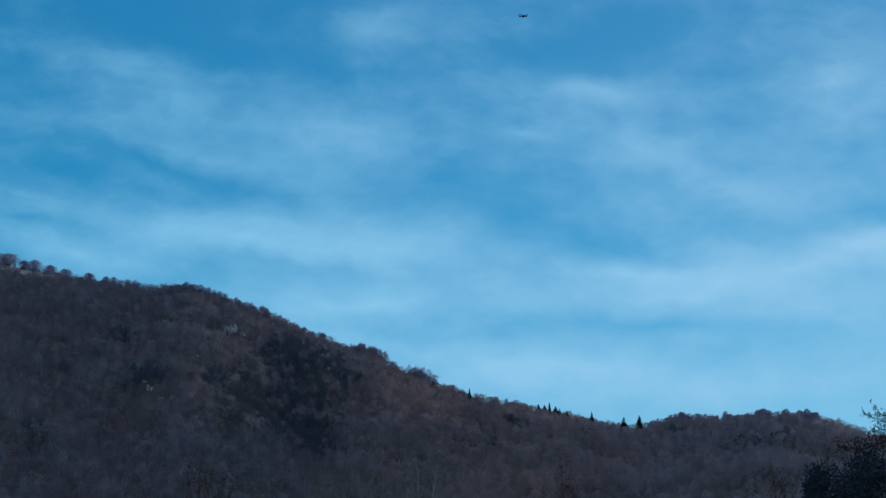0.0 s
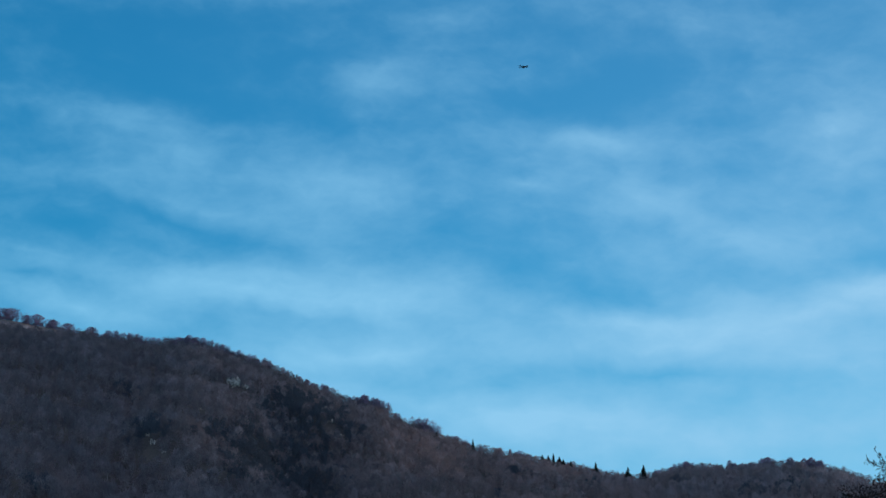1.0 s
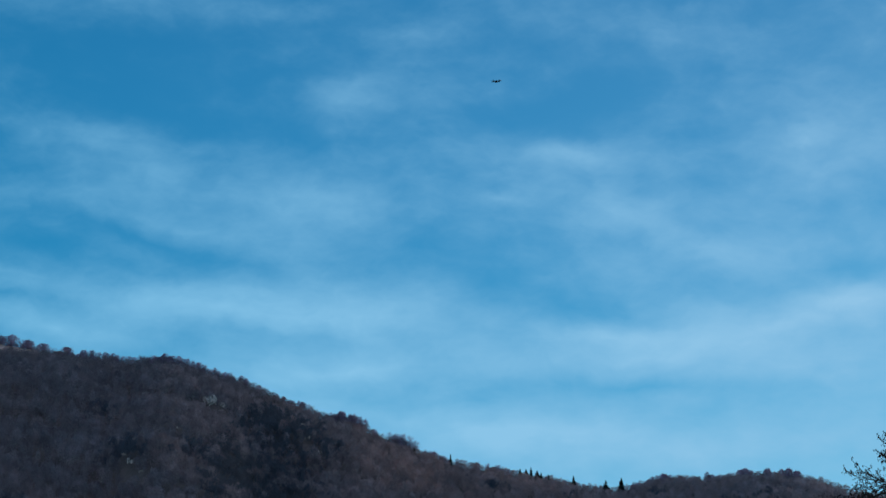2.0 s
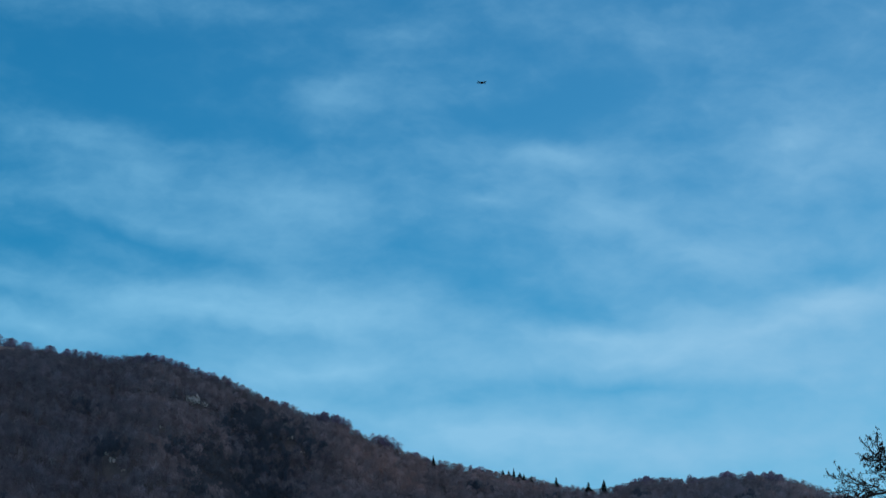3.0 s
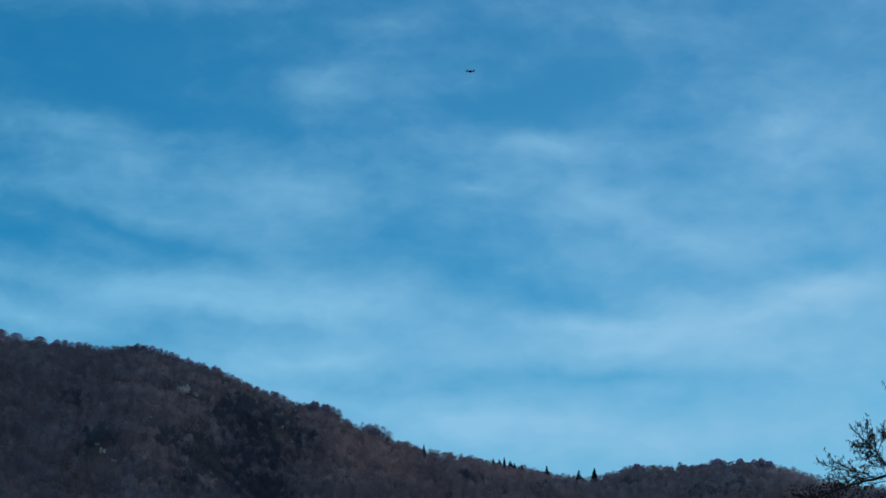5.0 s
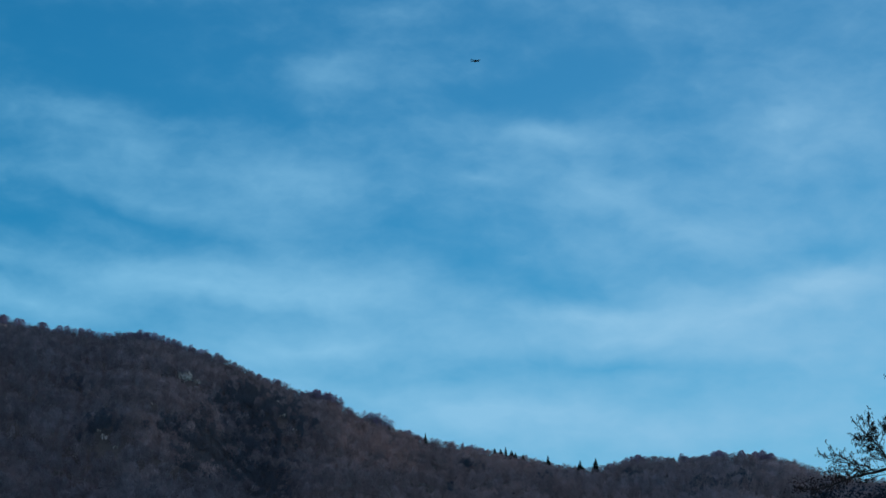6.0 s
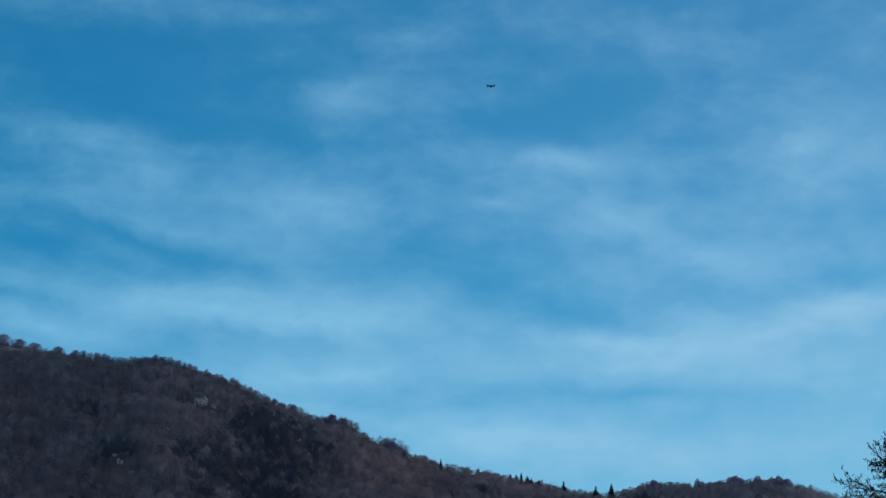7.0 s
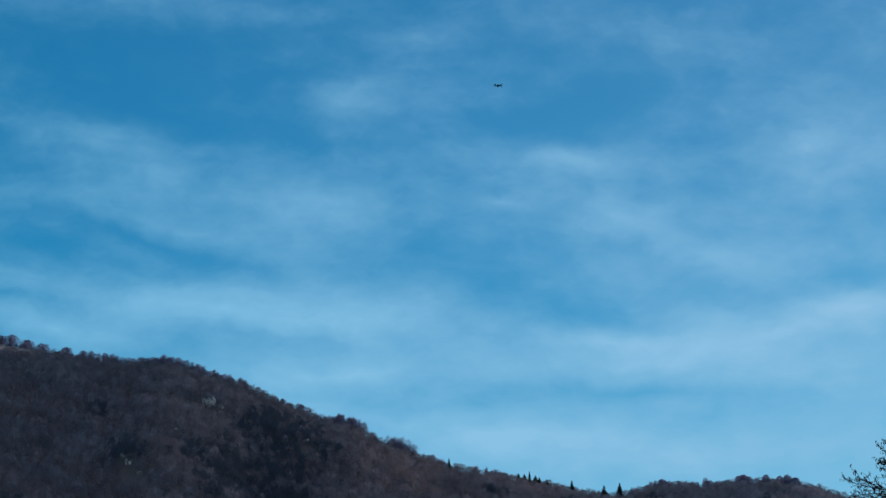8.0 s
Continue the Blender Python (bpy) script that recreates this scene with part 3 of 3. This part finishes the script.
MIDDLE = [(-3.08, 11.76, 8.8), (-2.23, 11.47, 17.4), (-2.03, 11.50, 23.9), (-1.74, 11.40, 26.2), (-0.68, 10.93, 11.3), (-0.52, 10.86, 9.6), (-0.36, 10.77, 11.3), (1.83, 10.10, 9.6)]
RIGHT = [(5.79, 9.72, 11.9), (6.10, 9.80, 17.1), (8.13, 9.87, 17.1), (8.69, 9.80, 11.9), (9.19, 9.84, 11.0), (9.42, 9.79, 9.9)]


def parted(rows, seed):
    """Clumps of several crowns: the middle one reaches the height given, those beside it stay lower."""
    rng = np.random.RandomState(seed)
    out = []
    for az, el, width in rows:
        n = max(1, round(width / 5.5)) if az > -8.6 else 1
        for k in range(n):
            u = (k - (n - 1) / 2) / n
            out.append((az + u * width / 40.0 + rng.uniform(-0.04, 0.04), el - 0.30 * u * u - (rng.uniform(-0.03, 0.04) if n > 1 else 0.0), rng.uniform(7.0, 12.5) if n > 1 else width))
    return out


LEFT, MIDDLE, RIGHT = parted(LEFT, 1), parted(MIDDLE, 2), parted(RIGHT, 3)
rng = np.random.RandomState(77)
FRINGE = []
for k in range(120):
    az = -8.8 + 18.7 * (k + rng.uniform(-0.9, 0.9)) / 120
    r = float(crest_range(az)) - 1.0
    if not 4.4 < az < 5.2:
        rise = rng.uniform(3.5, 7.5) + (2.5 if k % 9 == 4 else 0.0)
        FRINGE.append((az, math.degrees(math.atan2(float(ground(az, r)) - EYE + rise, r)), rng.uniform(4.5, 11.0)))
WIDE = [row for row in LEFT if row[0] < -8.6] + [(8.14, 9.88, 17.0), (8.70, 9.87, 11.0), (6.10, 9.81, 14.0), (9.05, 9.83, 11.0), (9.22, 9.86, 9.0), (9.42, 9.78, 11.0), (-2.08, 11.50, 15.0), (-1.76, 11.42, 16.0), (7.30, 9.76, 9.0)]
LEFT = [row for row in LEFT if row[0] >= -8.6]
AIRY = [(-0.66, 10.95, 10.0), (-0.49, 10.94, 11.0), (-0.33, 10.88, 11.0), (-0.18, 10.76, 10.0), (-0.84, 10.98, 9.0), (1.90, 10.13, 11.0), (-3.06, 11.75, 8.0), (-2.90, 11.69, 8.0), (-2.34, 11.48, 10.0),
        (-8.40, 12.96, 8.0), (-8.02, 12.91, 8.0), (-7.62, 12.85, 8.0)]
for k in range(26):
    # scrub along the edge of the clearing
    az = -11.7 + 3.0 * (k + rng.uniform(-0.5, 0.5)) / 26
    r = float(crest_range(az)) - 3.0
    FRINGE.append((az, math.degrees(math.atan2(float(ground(az, r)) - EYE + rng.uniform(2.0, 4.5), r)), rng.uniform(4.0, 8.0)))
for models, rows in ((BROAD_BEECHES, WIDE), (AIRY_BEECHES, AIRY), (BEECHES, LEFT + MIDDLE + RIGHT + FRINGE)):
    stand(models, rows, -1.0, 8.0)
stand(SPRUCES, [(0.71, 10.42, 3.4), (2.47, 10.03, 5.4), (2.62, 10.01, 6.0), (2.75, 10.07, 4.2), (2.90, 9.97, 7.4), (3.00, 9.92, 5.4), (3.19, 9.87, 5.4), (3.82, 9.83, 5.2), (4.63, 9.70, 8.0), (5.02, 9.75, 7.4)], -12.0, 5.0)
stand(SPRUCES, [(-1.79, 11.19, 4.5), (-0.22, 10.59, 5.5)], -30.0, 5.0)


# ---- limestone outcrops ----
def rock_outcrop(az, r, size, seed):
    rng = np.random.RandomState(seed)
    z = float(ground(az, r))
    root = tagged(new("rock_outcrop"), "pale grey limestone outcrop showing among bare trees", "rock", "outcrops on the hillside")
    root.matrix_basis = Matrix.Translation(polar(az, r, z)) @ pose(0, 0, 0, 0, 0, -az)
    for k in range(max(12, int(size * 4))):
        bm = bmesh.new()
        bmesh.ops.create_cube(bm, size=1.0)
        bmesh.ops.subdivide_edges(bm, edges=bm.edges, cuts=2, use_grid_fill=True)
        a = size * rng.uniform(0.03, 0.085)
        x, h = rng.uniform(-0.5, 0.5) * size, rng.uniform(0.2, 0.85) * size * 0.9
        for v in bm.verts:
            v.co += Vector(rng.uniform(-0.24, 0.24, 3))
            v.co = Vector((v.co.x * a, v.co.y * a * 1.6, v.co.z * a * rng.uniform(2.0, 4.2)))
            v.co += Vector((x, h * 0.8 - 4, h + 2.5))
        part("rock", bm_mesh("rock", bm, ROCK), root)


for i, (az, r, size) in enumerate(OUTCROP_SPOTS):
    rock_outcrop(az, r, size, 500 + i)


# ---- bare trees in the valley ----
def valley_tree(az, tip, r, seed, bark, label, stems, leafy=0):
    """A tall trunk that forks into a few upright stems with sparse twigs."""
    rng = np.random.RandomState(seed)
    z = float(ground(az, r))
    top = EYE + r * math.tan(radians(tip)) - z
    root = tagged(new("ash_tree"), label, "tree", "bare trees in the valley")
    root.matrix_basis = Matrix.Translation(polar(az, r, z))
    trunk, twigs, leaves = Buffer(), Buffer(), Buffer()
    h = top - rng.uniform(2.3, 3.0)
    fork = Vector((rng.uniform(-0.3, 0.3), 0.1, h))
    trunk.tube([(0, 0, -0.3), (0.15, 0.05, h * 0.4), (-0.05, 0, h * 0.75), fork], [0.24, 0.19, 0.15, 0.10], 9)
    part("trunk", trunk.mesh("trunk", [bark]), root)
    for k in range(stems):
        b = Buffer()
        lean = (k - (stems - 1) / 2) * 0.24 + rng.uniform(-0.1, 0.1)
        tall = (top - h) * (1.0 if k == stems // 2 else rng.uniform(0.65, 0.95))
        pts = []
        for q in (0, 0.2, 0.45, 0.7, 1.0):
            pts.append(fork + Vector((lean * tall * (q ** 0.7) + rng.uniform(-0.05, 0.05), rng.uniform(-0.06, 0.06), tall * q - 0.05)))
        b.tube(pts, [0.052, 0.044, 0.034, 0.022, 0.008], 7)
        part("stem", b.mesh("stem", [bark]), root)
        for _ in range(9):
            q = rng.uniform(0.25, 1.0) * 4
            n = min(int(q), 3)
            p = pts[n].lerp(pts[n + 1], q - n)
            d = Vector((rng.uniform(-0.8, 0.8), rng.uniform(-0.8, 0.8), rng.uniform(0.4, 1.2))).normalized()
            ln = rng.uniform(0.35, 0.9)
            e = p + d * ln + Vector((0, 0, 0.1))
            twigs.tube([p, p + d * ln * 0.5, e], [0.014, 0.010, 0.005], 4)
            for _ in range(3):
                f = p.lerp(e, rng.uniform(0.4, 1.0))
                g = f + Vector((rng.uniform(-0.3, 0.3), rng.uniform(-0.3, 0.3), rng.uniform(0.1, 0.4)))
                twigs.tube([f, g], [0.007, 0.003], 3)
                for _ in range(leafy):
                    c = g + Vector(rng.uniform(-0.25, 0.25, 3))
                    v, w = Vector(rng.uniform(-0.05, 0.05, 3)), Vector(rng.uniform(-0.04, 0.04, 3))
                    leaves.quad(c - v, c - w, c + v, c + w)
    tagged(part("twig_spray", twigs.mesh("twig_spray", [bark]), root), kind="stuff")
    if leafy:
        tagged(part("leaves", leaves.mesh("leaves", [DRY_LEAF]), root, "withered reddish-brown leaves"), kind="stuff")


for i, (az, tip, r, stems) in enumerate([(-3.02, 8.38, 88, 3), (-2.49, 8.10, 95, 2), (-1.76, 8.30, 92, 3), (-0.22, 8.81, 86, 4), (-1.05, 7.97, 98, 2),
                                         (-4.55, 8.15, 104, 2), (2.69, 8.24, 110, 1), (8.23, 8.15, 96, 2), (5.69, 7.90, 105, 2)]):
    valley_tree(az, tip, r, 700 + i, ASH_BARK, "tall bare tree with pale forked stems in the valley", stems)
for i, (az, tip, r) in enumerate([(-6.13, 8.60, 100), (-5.7, 8.25, 97), (8.6, 8.2, 94), (3.0, 8.3, 99)]):
    valley_tree(az, tip, r, 740 + i, RED_TWIGS, "thin tree with withered reddish-brown leaves in the valley", 3, 2)


# ---- the alder beside the viewpoint ----
def alder_tree():
    rng = np.random.RandomState(77)
    R = 30.0
    root = tagged(new("alder_tree"), "bare alder with dark catkins and small cones on its twigs", "tree")
    base = polar(15.6, R)
    root.matrix_basis = Matrix.Translation(base)
    trunk, twigs, catkins, leaves = Buffer(), Buffer(), Buffer(), Buffer()
    stem = [Vector((0, 0, -0.2)), Vector((0.03, 0, 2.0)), Vector((-0.06, 0.05, 4.0)), Vector((0.0, 0.0, 6.0)), Vector((0.08, 0, 8.0)), Vector((0.05, 0.1, 9.6))]
    trunk.tube(stem, [0.17, 0.15, 0.12, 0.09, 0.05, 0.012], 9)

    def spindle(buf, p, d, length, width):
        side = d.cross(Vector((0.3, 1, 0.2))).normalized() * width / 2
        other = d.cross(side).normalized() * width / 2
        s = len(buf.v)
        a, b = p + d * length * 0.25, p + d * length * 0.75
        buf.v += [tuple(p), *[tuple(a + o) for o in (side, other, -side, -other)], *[tuple(b + o * 0.85) for o in (side, other, -side, -other)], tuple(p + d * length)]
        for k in range(4):
            n = (k + 1) % 4
            buf.face((s, s + 1 + k, s + 1 + n))
            buf.face((s + 1 + k, s + 5 + k, s + 5 + n, s + 1 + n))
            buf.face((s + 5 + k, s + 9, s + 5 + n))

    def hang(p):
        for _ in range(1 if rng.uniform() < 0.7 else 2):
            d = Vector((rng.uniform(-0.45, 0.45), rng.uniform(-0.35, 0.35), -1)).normalized()
            spindle(catkins, p + Vector(rng.uniform(-0.012, 0.012, 3)), d, *((rng.uniform(0.028, 0.045), rng.uniform(0.0055, 0.008)) if rng.uniform() < 0.7 else (rng.uniform(0.014, 0.020), 0.011)))

    def twig(p, d, length, radius, depth):
        pts, q = [p.copy()], p.copy()
        for k in range(5):
            d = (d + Vector(rng.uniform(-0.13, 0.13, 3)) + Vector((0, 0, 0.03))).normalized()
            q = q + d * length / 5
            pts.append(q.copy())
            if depth == 0 and k > 0 and rng.uniform() < 0.28:
                hang(q)
        twigs.tube(pts, [radius * (1 - 0.15 * k) for k in range(6)], 3)
        if depth:
            for k in range(2, 6):
                side = Vector((rng.uniform(-0.9, 0.6), rng.uniform(-0.7, 0.7), rng.uniform(-0.2, 0.8)))
                twig(pts[k], (d * 0.8 + side).normalized(), length * rng.uniform(0.40, 0.7), radius * 0.6, depth - 1)
        else:
            hang(pts[-1])

    def limb(way, r0, spread, count):
        pts = [Vector(w) for w in way]
        fine = []
        for a, b in zip(pts, pts[1:]):
            for k in range(5):
                fine.append(a.lerp(b, k / 5) + Vector(rng.uniform(-0.012, 0.012, 3)))
        fine.append(pts[-1])
        n = len(fine)
        wood = Buffer()
        wood.tube(fine, [r0 * (1 - 0.86 * k / (n - 1)) for k in range(n)], 6)
        part("limb", wood.mesh("limb", [ALDER_BARK]), root)
        for _ in range(count):
            k = int(n * rng.uniform(0.28, 1.0) ** 0.8) - 1
            d = (fine[min(k + 1, n - 1)] - fine[max(k - 1, 0)]).normalized()
            d = (d * 0.55 + Vector((rng.uniform(-0.9, 0.35), rng.uniform(-0.6, 0.6), rng.uniform(-0.15, 1.1)))).normalized()
            twig(fine[k], d, spread * rng.uniform(0.5, 1.3), 0.0045, 1)

    def bough(way, r0, count, length):
        """A thin bough along headings and elevations, with short side twigs that carry catkins."""
        pts = [w if isinstance(w, Vector) else sight(*w, R) - base for w in way]
        fine = []
        for a, b in zip(pts, pts[1:]):
            for k in range(4):
                fine.append(a.lerp(b, k / 4) + Vector(rng.uniform(-0.006, 0.006, 3)))
        fine.append(pts[-1])
        n = len(fine)
        wood = Buffer()
        wood.tube(fine, [r0 * (1 - 0.80 * k / (n - 1)) for k in range(n)], 6)
        part("limb", wood.mesh("limb", [ALDER_BARK]), root)
        for _ in range(int(count * 1.5)):
            k = rng.randint(n // 4, n)
            d = (fine[min(k + 1, n - 1)] - fine[max(k - 1, 0)]).normalized()
            d = (d * 0.8 + Vector((rng.uniform(-0.6, 0.6), rng.uniform(-0.6, 0.6), rng.uniform(-0.6, 0.9)))).normalized()
            twig(fine[k], d, length * rng.uniform(0.4, 1.2) * (1.25 - 0.75 * k / n), 0.0042, 1 if rng.uniform() < 0.35 and k < 0.7 * n else 0)

    fork = stem[2] + Vector((0, 0, 1.1))
    crook = stem[3] + Vector((0, 0, -0.6))
    low = [fork, (13.6, 9.55), (12.31, 9.31), (11.92, 9.21), (11.50, 9.12), (11.07, 9.00), (10.80, 8.90), (10.50, 8.84), (10.23, 8.85), (9.98, 8.93)]
    bough(low, 0.024, 16, 0.16)
    bough([(12.40, 9.33), (11.99, 9.24), (11.79, 9.38), (11.52, 9.42), (11.25, 9.57), (11.03, 9.70), (10.83, 9.95)], 0.010, 22, 0.15)
    bough([(11.52, 9.42), (11.38, 9.45), (11.13, 9.52), (10.93, 9.58), (10.76, 9.66), (10.62, 9.76)], 0.007, 16, 0.13)
    bough([(11.79, 9.38), (11.65, 9.36), (11.37, 9.32), (11.02, 9.30), (10.78, 9.26)], 0.006, 18, 0.13)
    bough([crook, (13.2, 9.2), (12.49, 9.42), (12.33, 9.56), (12.10, 9.85), (11.91, 10.07), (11.71, 10.29), (11.51, 10.49)], 0.015, 20, 0.17)
    bough([(11.97, 10.00), (11.91, 10.28), (11.90, 10.55), (11.91, 10.82)], 0.008, 9, 0.10)
    bough([(12.49, 9.42), (12.38, 9.52), (12.09, 9.66), (11.81, 9.73), (11.51, 9.70)], 0.007, 14, 0.13)
    bough([(12.10, 9.85), (12.22, 10.05), (12.28, 10.26), (12.31, 10.52)], 0.007, 14, 0.14)
    bough([(12.31, 9.31), (12.21, 9.50), (12.01, 9.54), (11.77, 9.55)], 0.006, 14, 0.12)
    bough([(12.60, 9.20), (12.12, 9.14), (11.84, 9.07), (11.56, 8.98)], 0.007, 10, 0.12)
    bough([stem[4], (13.6, 10.3), (12.72, 10.86), (12.54, 11.17), (12.39, 11.52)], 0.014, 10, 0.16)
    bough([(12.9, 9.7), (12.7, 10.1), (12.55, 10.5), (12.50, 10.9)], 0.010, 14, 0.18)
    bough([(12.33, 9.56), (12.15, 9.68), (11.95, 9.80), (11.58, 9.93)], 0.006, 14, 0.13)
    bough([(12.10, 9.85), (12.05, 10.15), (12.00, 10.42)], 0.006, 14, 0.13)
    bough([(12.55, 9.75), (12.42, 10.10), (12.20, 10.38)], 0.007, 16, 0.14)
    bough([(11.97, 10.00), (11.75, 10.03), (11.50, 10.12)], 0.006, 14, 0.11)
    bough([(11.71, 10.26), (11.78, 10.42), (11.74, 10.58)], 0.005, 8, 0.09)
    bough([(11.60, 9.40), (11.42, 9.22), (11.25, 9.14), (11.05, 9.15)], 0.005, 14, 0.12)
    bough([(12.05, 9.30), (11.75, 9.24), (11.55, 9.28)], 0.006, 14, 0.12)
    # a tangle of short crossing twigs where the bough was once broken
    tangle = sight(11.90, 10.06, R) - base
    for _ in range(70):
        d = Vector(rng.normal(0, 1, 3)).normalized()
        twig(tangle + Vector(rng.normal(0, 0.035, 3)), d, rng.uniform(0.06, 0.14), 0.004, 0)
    for k in range(9):
        a = rng.uniform(-1.2, 1.9)
        h = rng.uniform(3.5, 8.2)
        reach = (9.8 - h) * 0.42 + 0.3
        way = Vector((math.cos(a), math.sin(a), 0.35)) * reach
        limb([Vector((0, 0, h)), Vector((0, 0, h)) + way * 0.5, Vector((0, 0, h)) + way], 0.03, 0.35, 14)
    # the low branch keeps its withered leaves
    low = [sight(*w, R) - base for w in low[2:]]
    for _ in range(900):
        k = rng.uniform(1.4, 6.9)
        i = min(int(k), 6)
        p = low[i].lerp(low[i + 1], k - i) + Vector((rng.uniform(-0.15, 0.15), rng.uniform(-0.15, 0.15), rng.uniform(-0.05, 0.15)))
        d = Vector((rng.uniform(-1, 1), rng.uniform(-1, 1), rng.uniform(-1.6, -0.1))).normalized() * rng.uniform(0.02, 0.038)
        s = d.cross(Vector(rng.uniform(-1, 1, 3))).normalized() * 0.010
        leaves.quad(p, p + d * 0.5 - s, p + d, p + d * 0.5 + s + Vector((0, 0, 0.006)))
    part("trunk", trunk.mesh("trunk", [ALDER_BARK]), root)
    tagged(part("twig_spray", twigs.mesh("twig_spray", [ALDER_BARK]), root), kind="stuff")
    tagged(part("catkin_spray", catkins.mesh("catkin_spray", [CATKIN]), root, "hanging dark brown catkins and cones"), kind="stuff")
    tagged(part("leaves", leaves.mesh("leaves", [DRY_LEAF]), root, "withered brown leaves"), kind="stuff")


alder_tree()


def ivy_tree(az, tip, r, width, seed):
    """A stem smothered in dark evergreen leaves."""
    rng = np.random.RandomState(seed)
    top = EYE + r * math.tan(radians(tip))
    root = tagged(new("ivy_tree"), "dark green tree overgrown with ivy behind the alder", "tree")
    root.matrix_basis = Matrix.Translation(polar(az, r))
    trunk, crown = Buffer(), Buffer()
    trunk.tube([(0, 0, -0.2), (0.1, 0, top * 0.5), (0, 0.1, top * 0.8)], [0.22, 0.16, 0.05], 8)
    for _ in range(30000):
        q = rng.uniform(0.6, 1) if rng.uniform() < 0.8 else rng.uniform(0.3, 0.6)
        a = rng.uniform(0, 6.283)
        rad = width / 2 * math.sqrt(max(0.02, 1 - (2 * abs(q - 0.62) / 0.98) ** 2.4)) * rng.uniform(0.4, 1.0) ** 0.5 * (1 + 0.22 * math.sin(3 * a + 9 * q) + 0.15 * math.sin(7 * a - 14 * q))
        p = Vector((rad * math.cos(a), rad * math.sin(a), top * (0.25 + 0.75 * q) - 0.1 + rng.uniform(-0.2, 0.2)))
        d = Vector(rng.uniform(-1, 1, 3)).normalized() * rng.uniform(0.025, 0.05)
        s = d.cross(Vector(rng.uniform(-1, 1, 3))).normalized() * 0.028
        crown.quad(p - d, p - s, p + d, p + s)
    part("trunk", trunk.mesh("trunk", [ALDER_BARK]), root)
    part("crown", crown.mesh("crown", [DARK_IVY]), root, "dense dark evergreen leaves")


ivy_tree(11.75, 8.75, 58.0, 4.4, 91)
ivy_tree(10.25, 8.40, 60.0, 3.4, 92)


# ---- the drone ----
def drone(az, el, r):
    root = tagged(new("drone"), "small dark grey quadcopter drone hovering in the sky", "drone")
    root.matrix_basis = Matrix.Translation(sight(az, el, r)) @ pose(0, 0, 0, 3, -1, 4)
    bm = bmesh.new()
    bmesh.ops.create_cube(bm, size=1.0)
    for v in bm.verts:
        k = 0.7 if v.co.z < 0 else 1.0
        v.co = Vector((v.co.x * 0.15 * k, v.co.y * 0.26, v.co.z * 0.10))
    bmesh.ops.bevel(bm, geom=bm.edges[:], offset=0.015, segments=2, affect="EDGES")
    part("body", bm_mesh("body", bm, SHELL, True), root)
    bm = bmesh.new()
    bmesh.ops.create_uvsphere(bm, u_segments=12, v_segments=8, radius=0.028, matrix=Matrix.Translation((0, -0.11, -0.045)))
    gimbal = part("gimbal_camera", bm_mesh("gimbal_camera", bm, CARBON, True), root, "small black camera under the nose")
    bm = bmesh.new()
    bmesh.ops.create_cone(bm, cap_ends=True, segments=14, radius1=0.014, radius2=0.012, depth=0.012, matrix=Matrix.Translation((0, -0.138, -0.045)) @ pose(0, 0, 0, 90))
    part("lens", bm_mesh("lens", bm, LENS), gimbal)
    for sx in (-1, 1):
        for sy in (-1, 1):
            hub = Vector((sx * 0.235, sy * 0.15, 0.03))
            b = Buffer()
            b.tube([(sx * 0.04, sy * 0.07, 0.0), (sx * 0.14, sy * 0.11, 0.016), tuple(hub)], [0.026, 0.022, 0.020], 8)
            arm = part("arm", b.mesh("arm", [SHELL]), root)
            b = Buffer()
            b.tube([hub + Vector((0, 0, -0.02)), hub + Vector((0, 0, 0.012)), hub + Vector((0, 0, 0.03))], [0.028, 0.028, 0.020], 12)
            part("motor", b.mesh("motor", [CARBON]), arm)
            b = Buffer()
            for turn in (0.15 * sx, 0.15 * sx + math.pi):
                d = Vector((math.cos(turn), math.sin(turn), 0))
                n = Vector((-d.y, d.x, 0))
                o = hub + Vector((0, 0, 0.032))
                s = len(b.v)
                for q, w in ((0.008, 0.010), (0.05, 0.020), (0.115, 0.010)):
                    for zz in (0.0, 0.004):
                        b.v += [tuple(o + d * q - n * w + Vector((0, 0, zz))), tuple(o + d * q + n * w + Vector((0, 0, zz + 0.004)))]
                for k in (0, 4):
                    b.face((s + k, s + k + 1, s + k + 5, s + k + 4))
                    b.face((s + k + 2, s + k + 6, s + k + 7, s + k + 3))
                    b.face((s + k, s + k + 4, s + k + 6, s + k + 2))
                    b.face((s + k + 1, s + k + 3, s + k + 7, s + k + 5))
            part("propeller", b.mesh("propeller", [CARBON]), arm)
            b = Buffer()
            b.tube([hub + Vector((0, 0, -0.015)), hub + Vector((0, 0, -0.07))], [0.009, 0.006], 6)
            part("leg", b.mesh("leg", [SHELL]), arm)


drone(2.067, 19.740, 140.0)
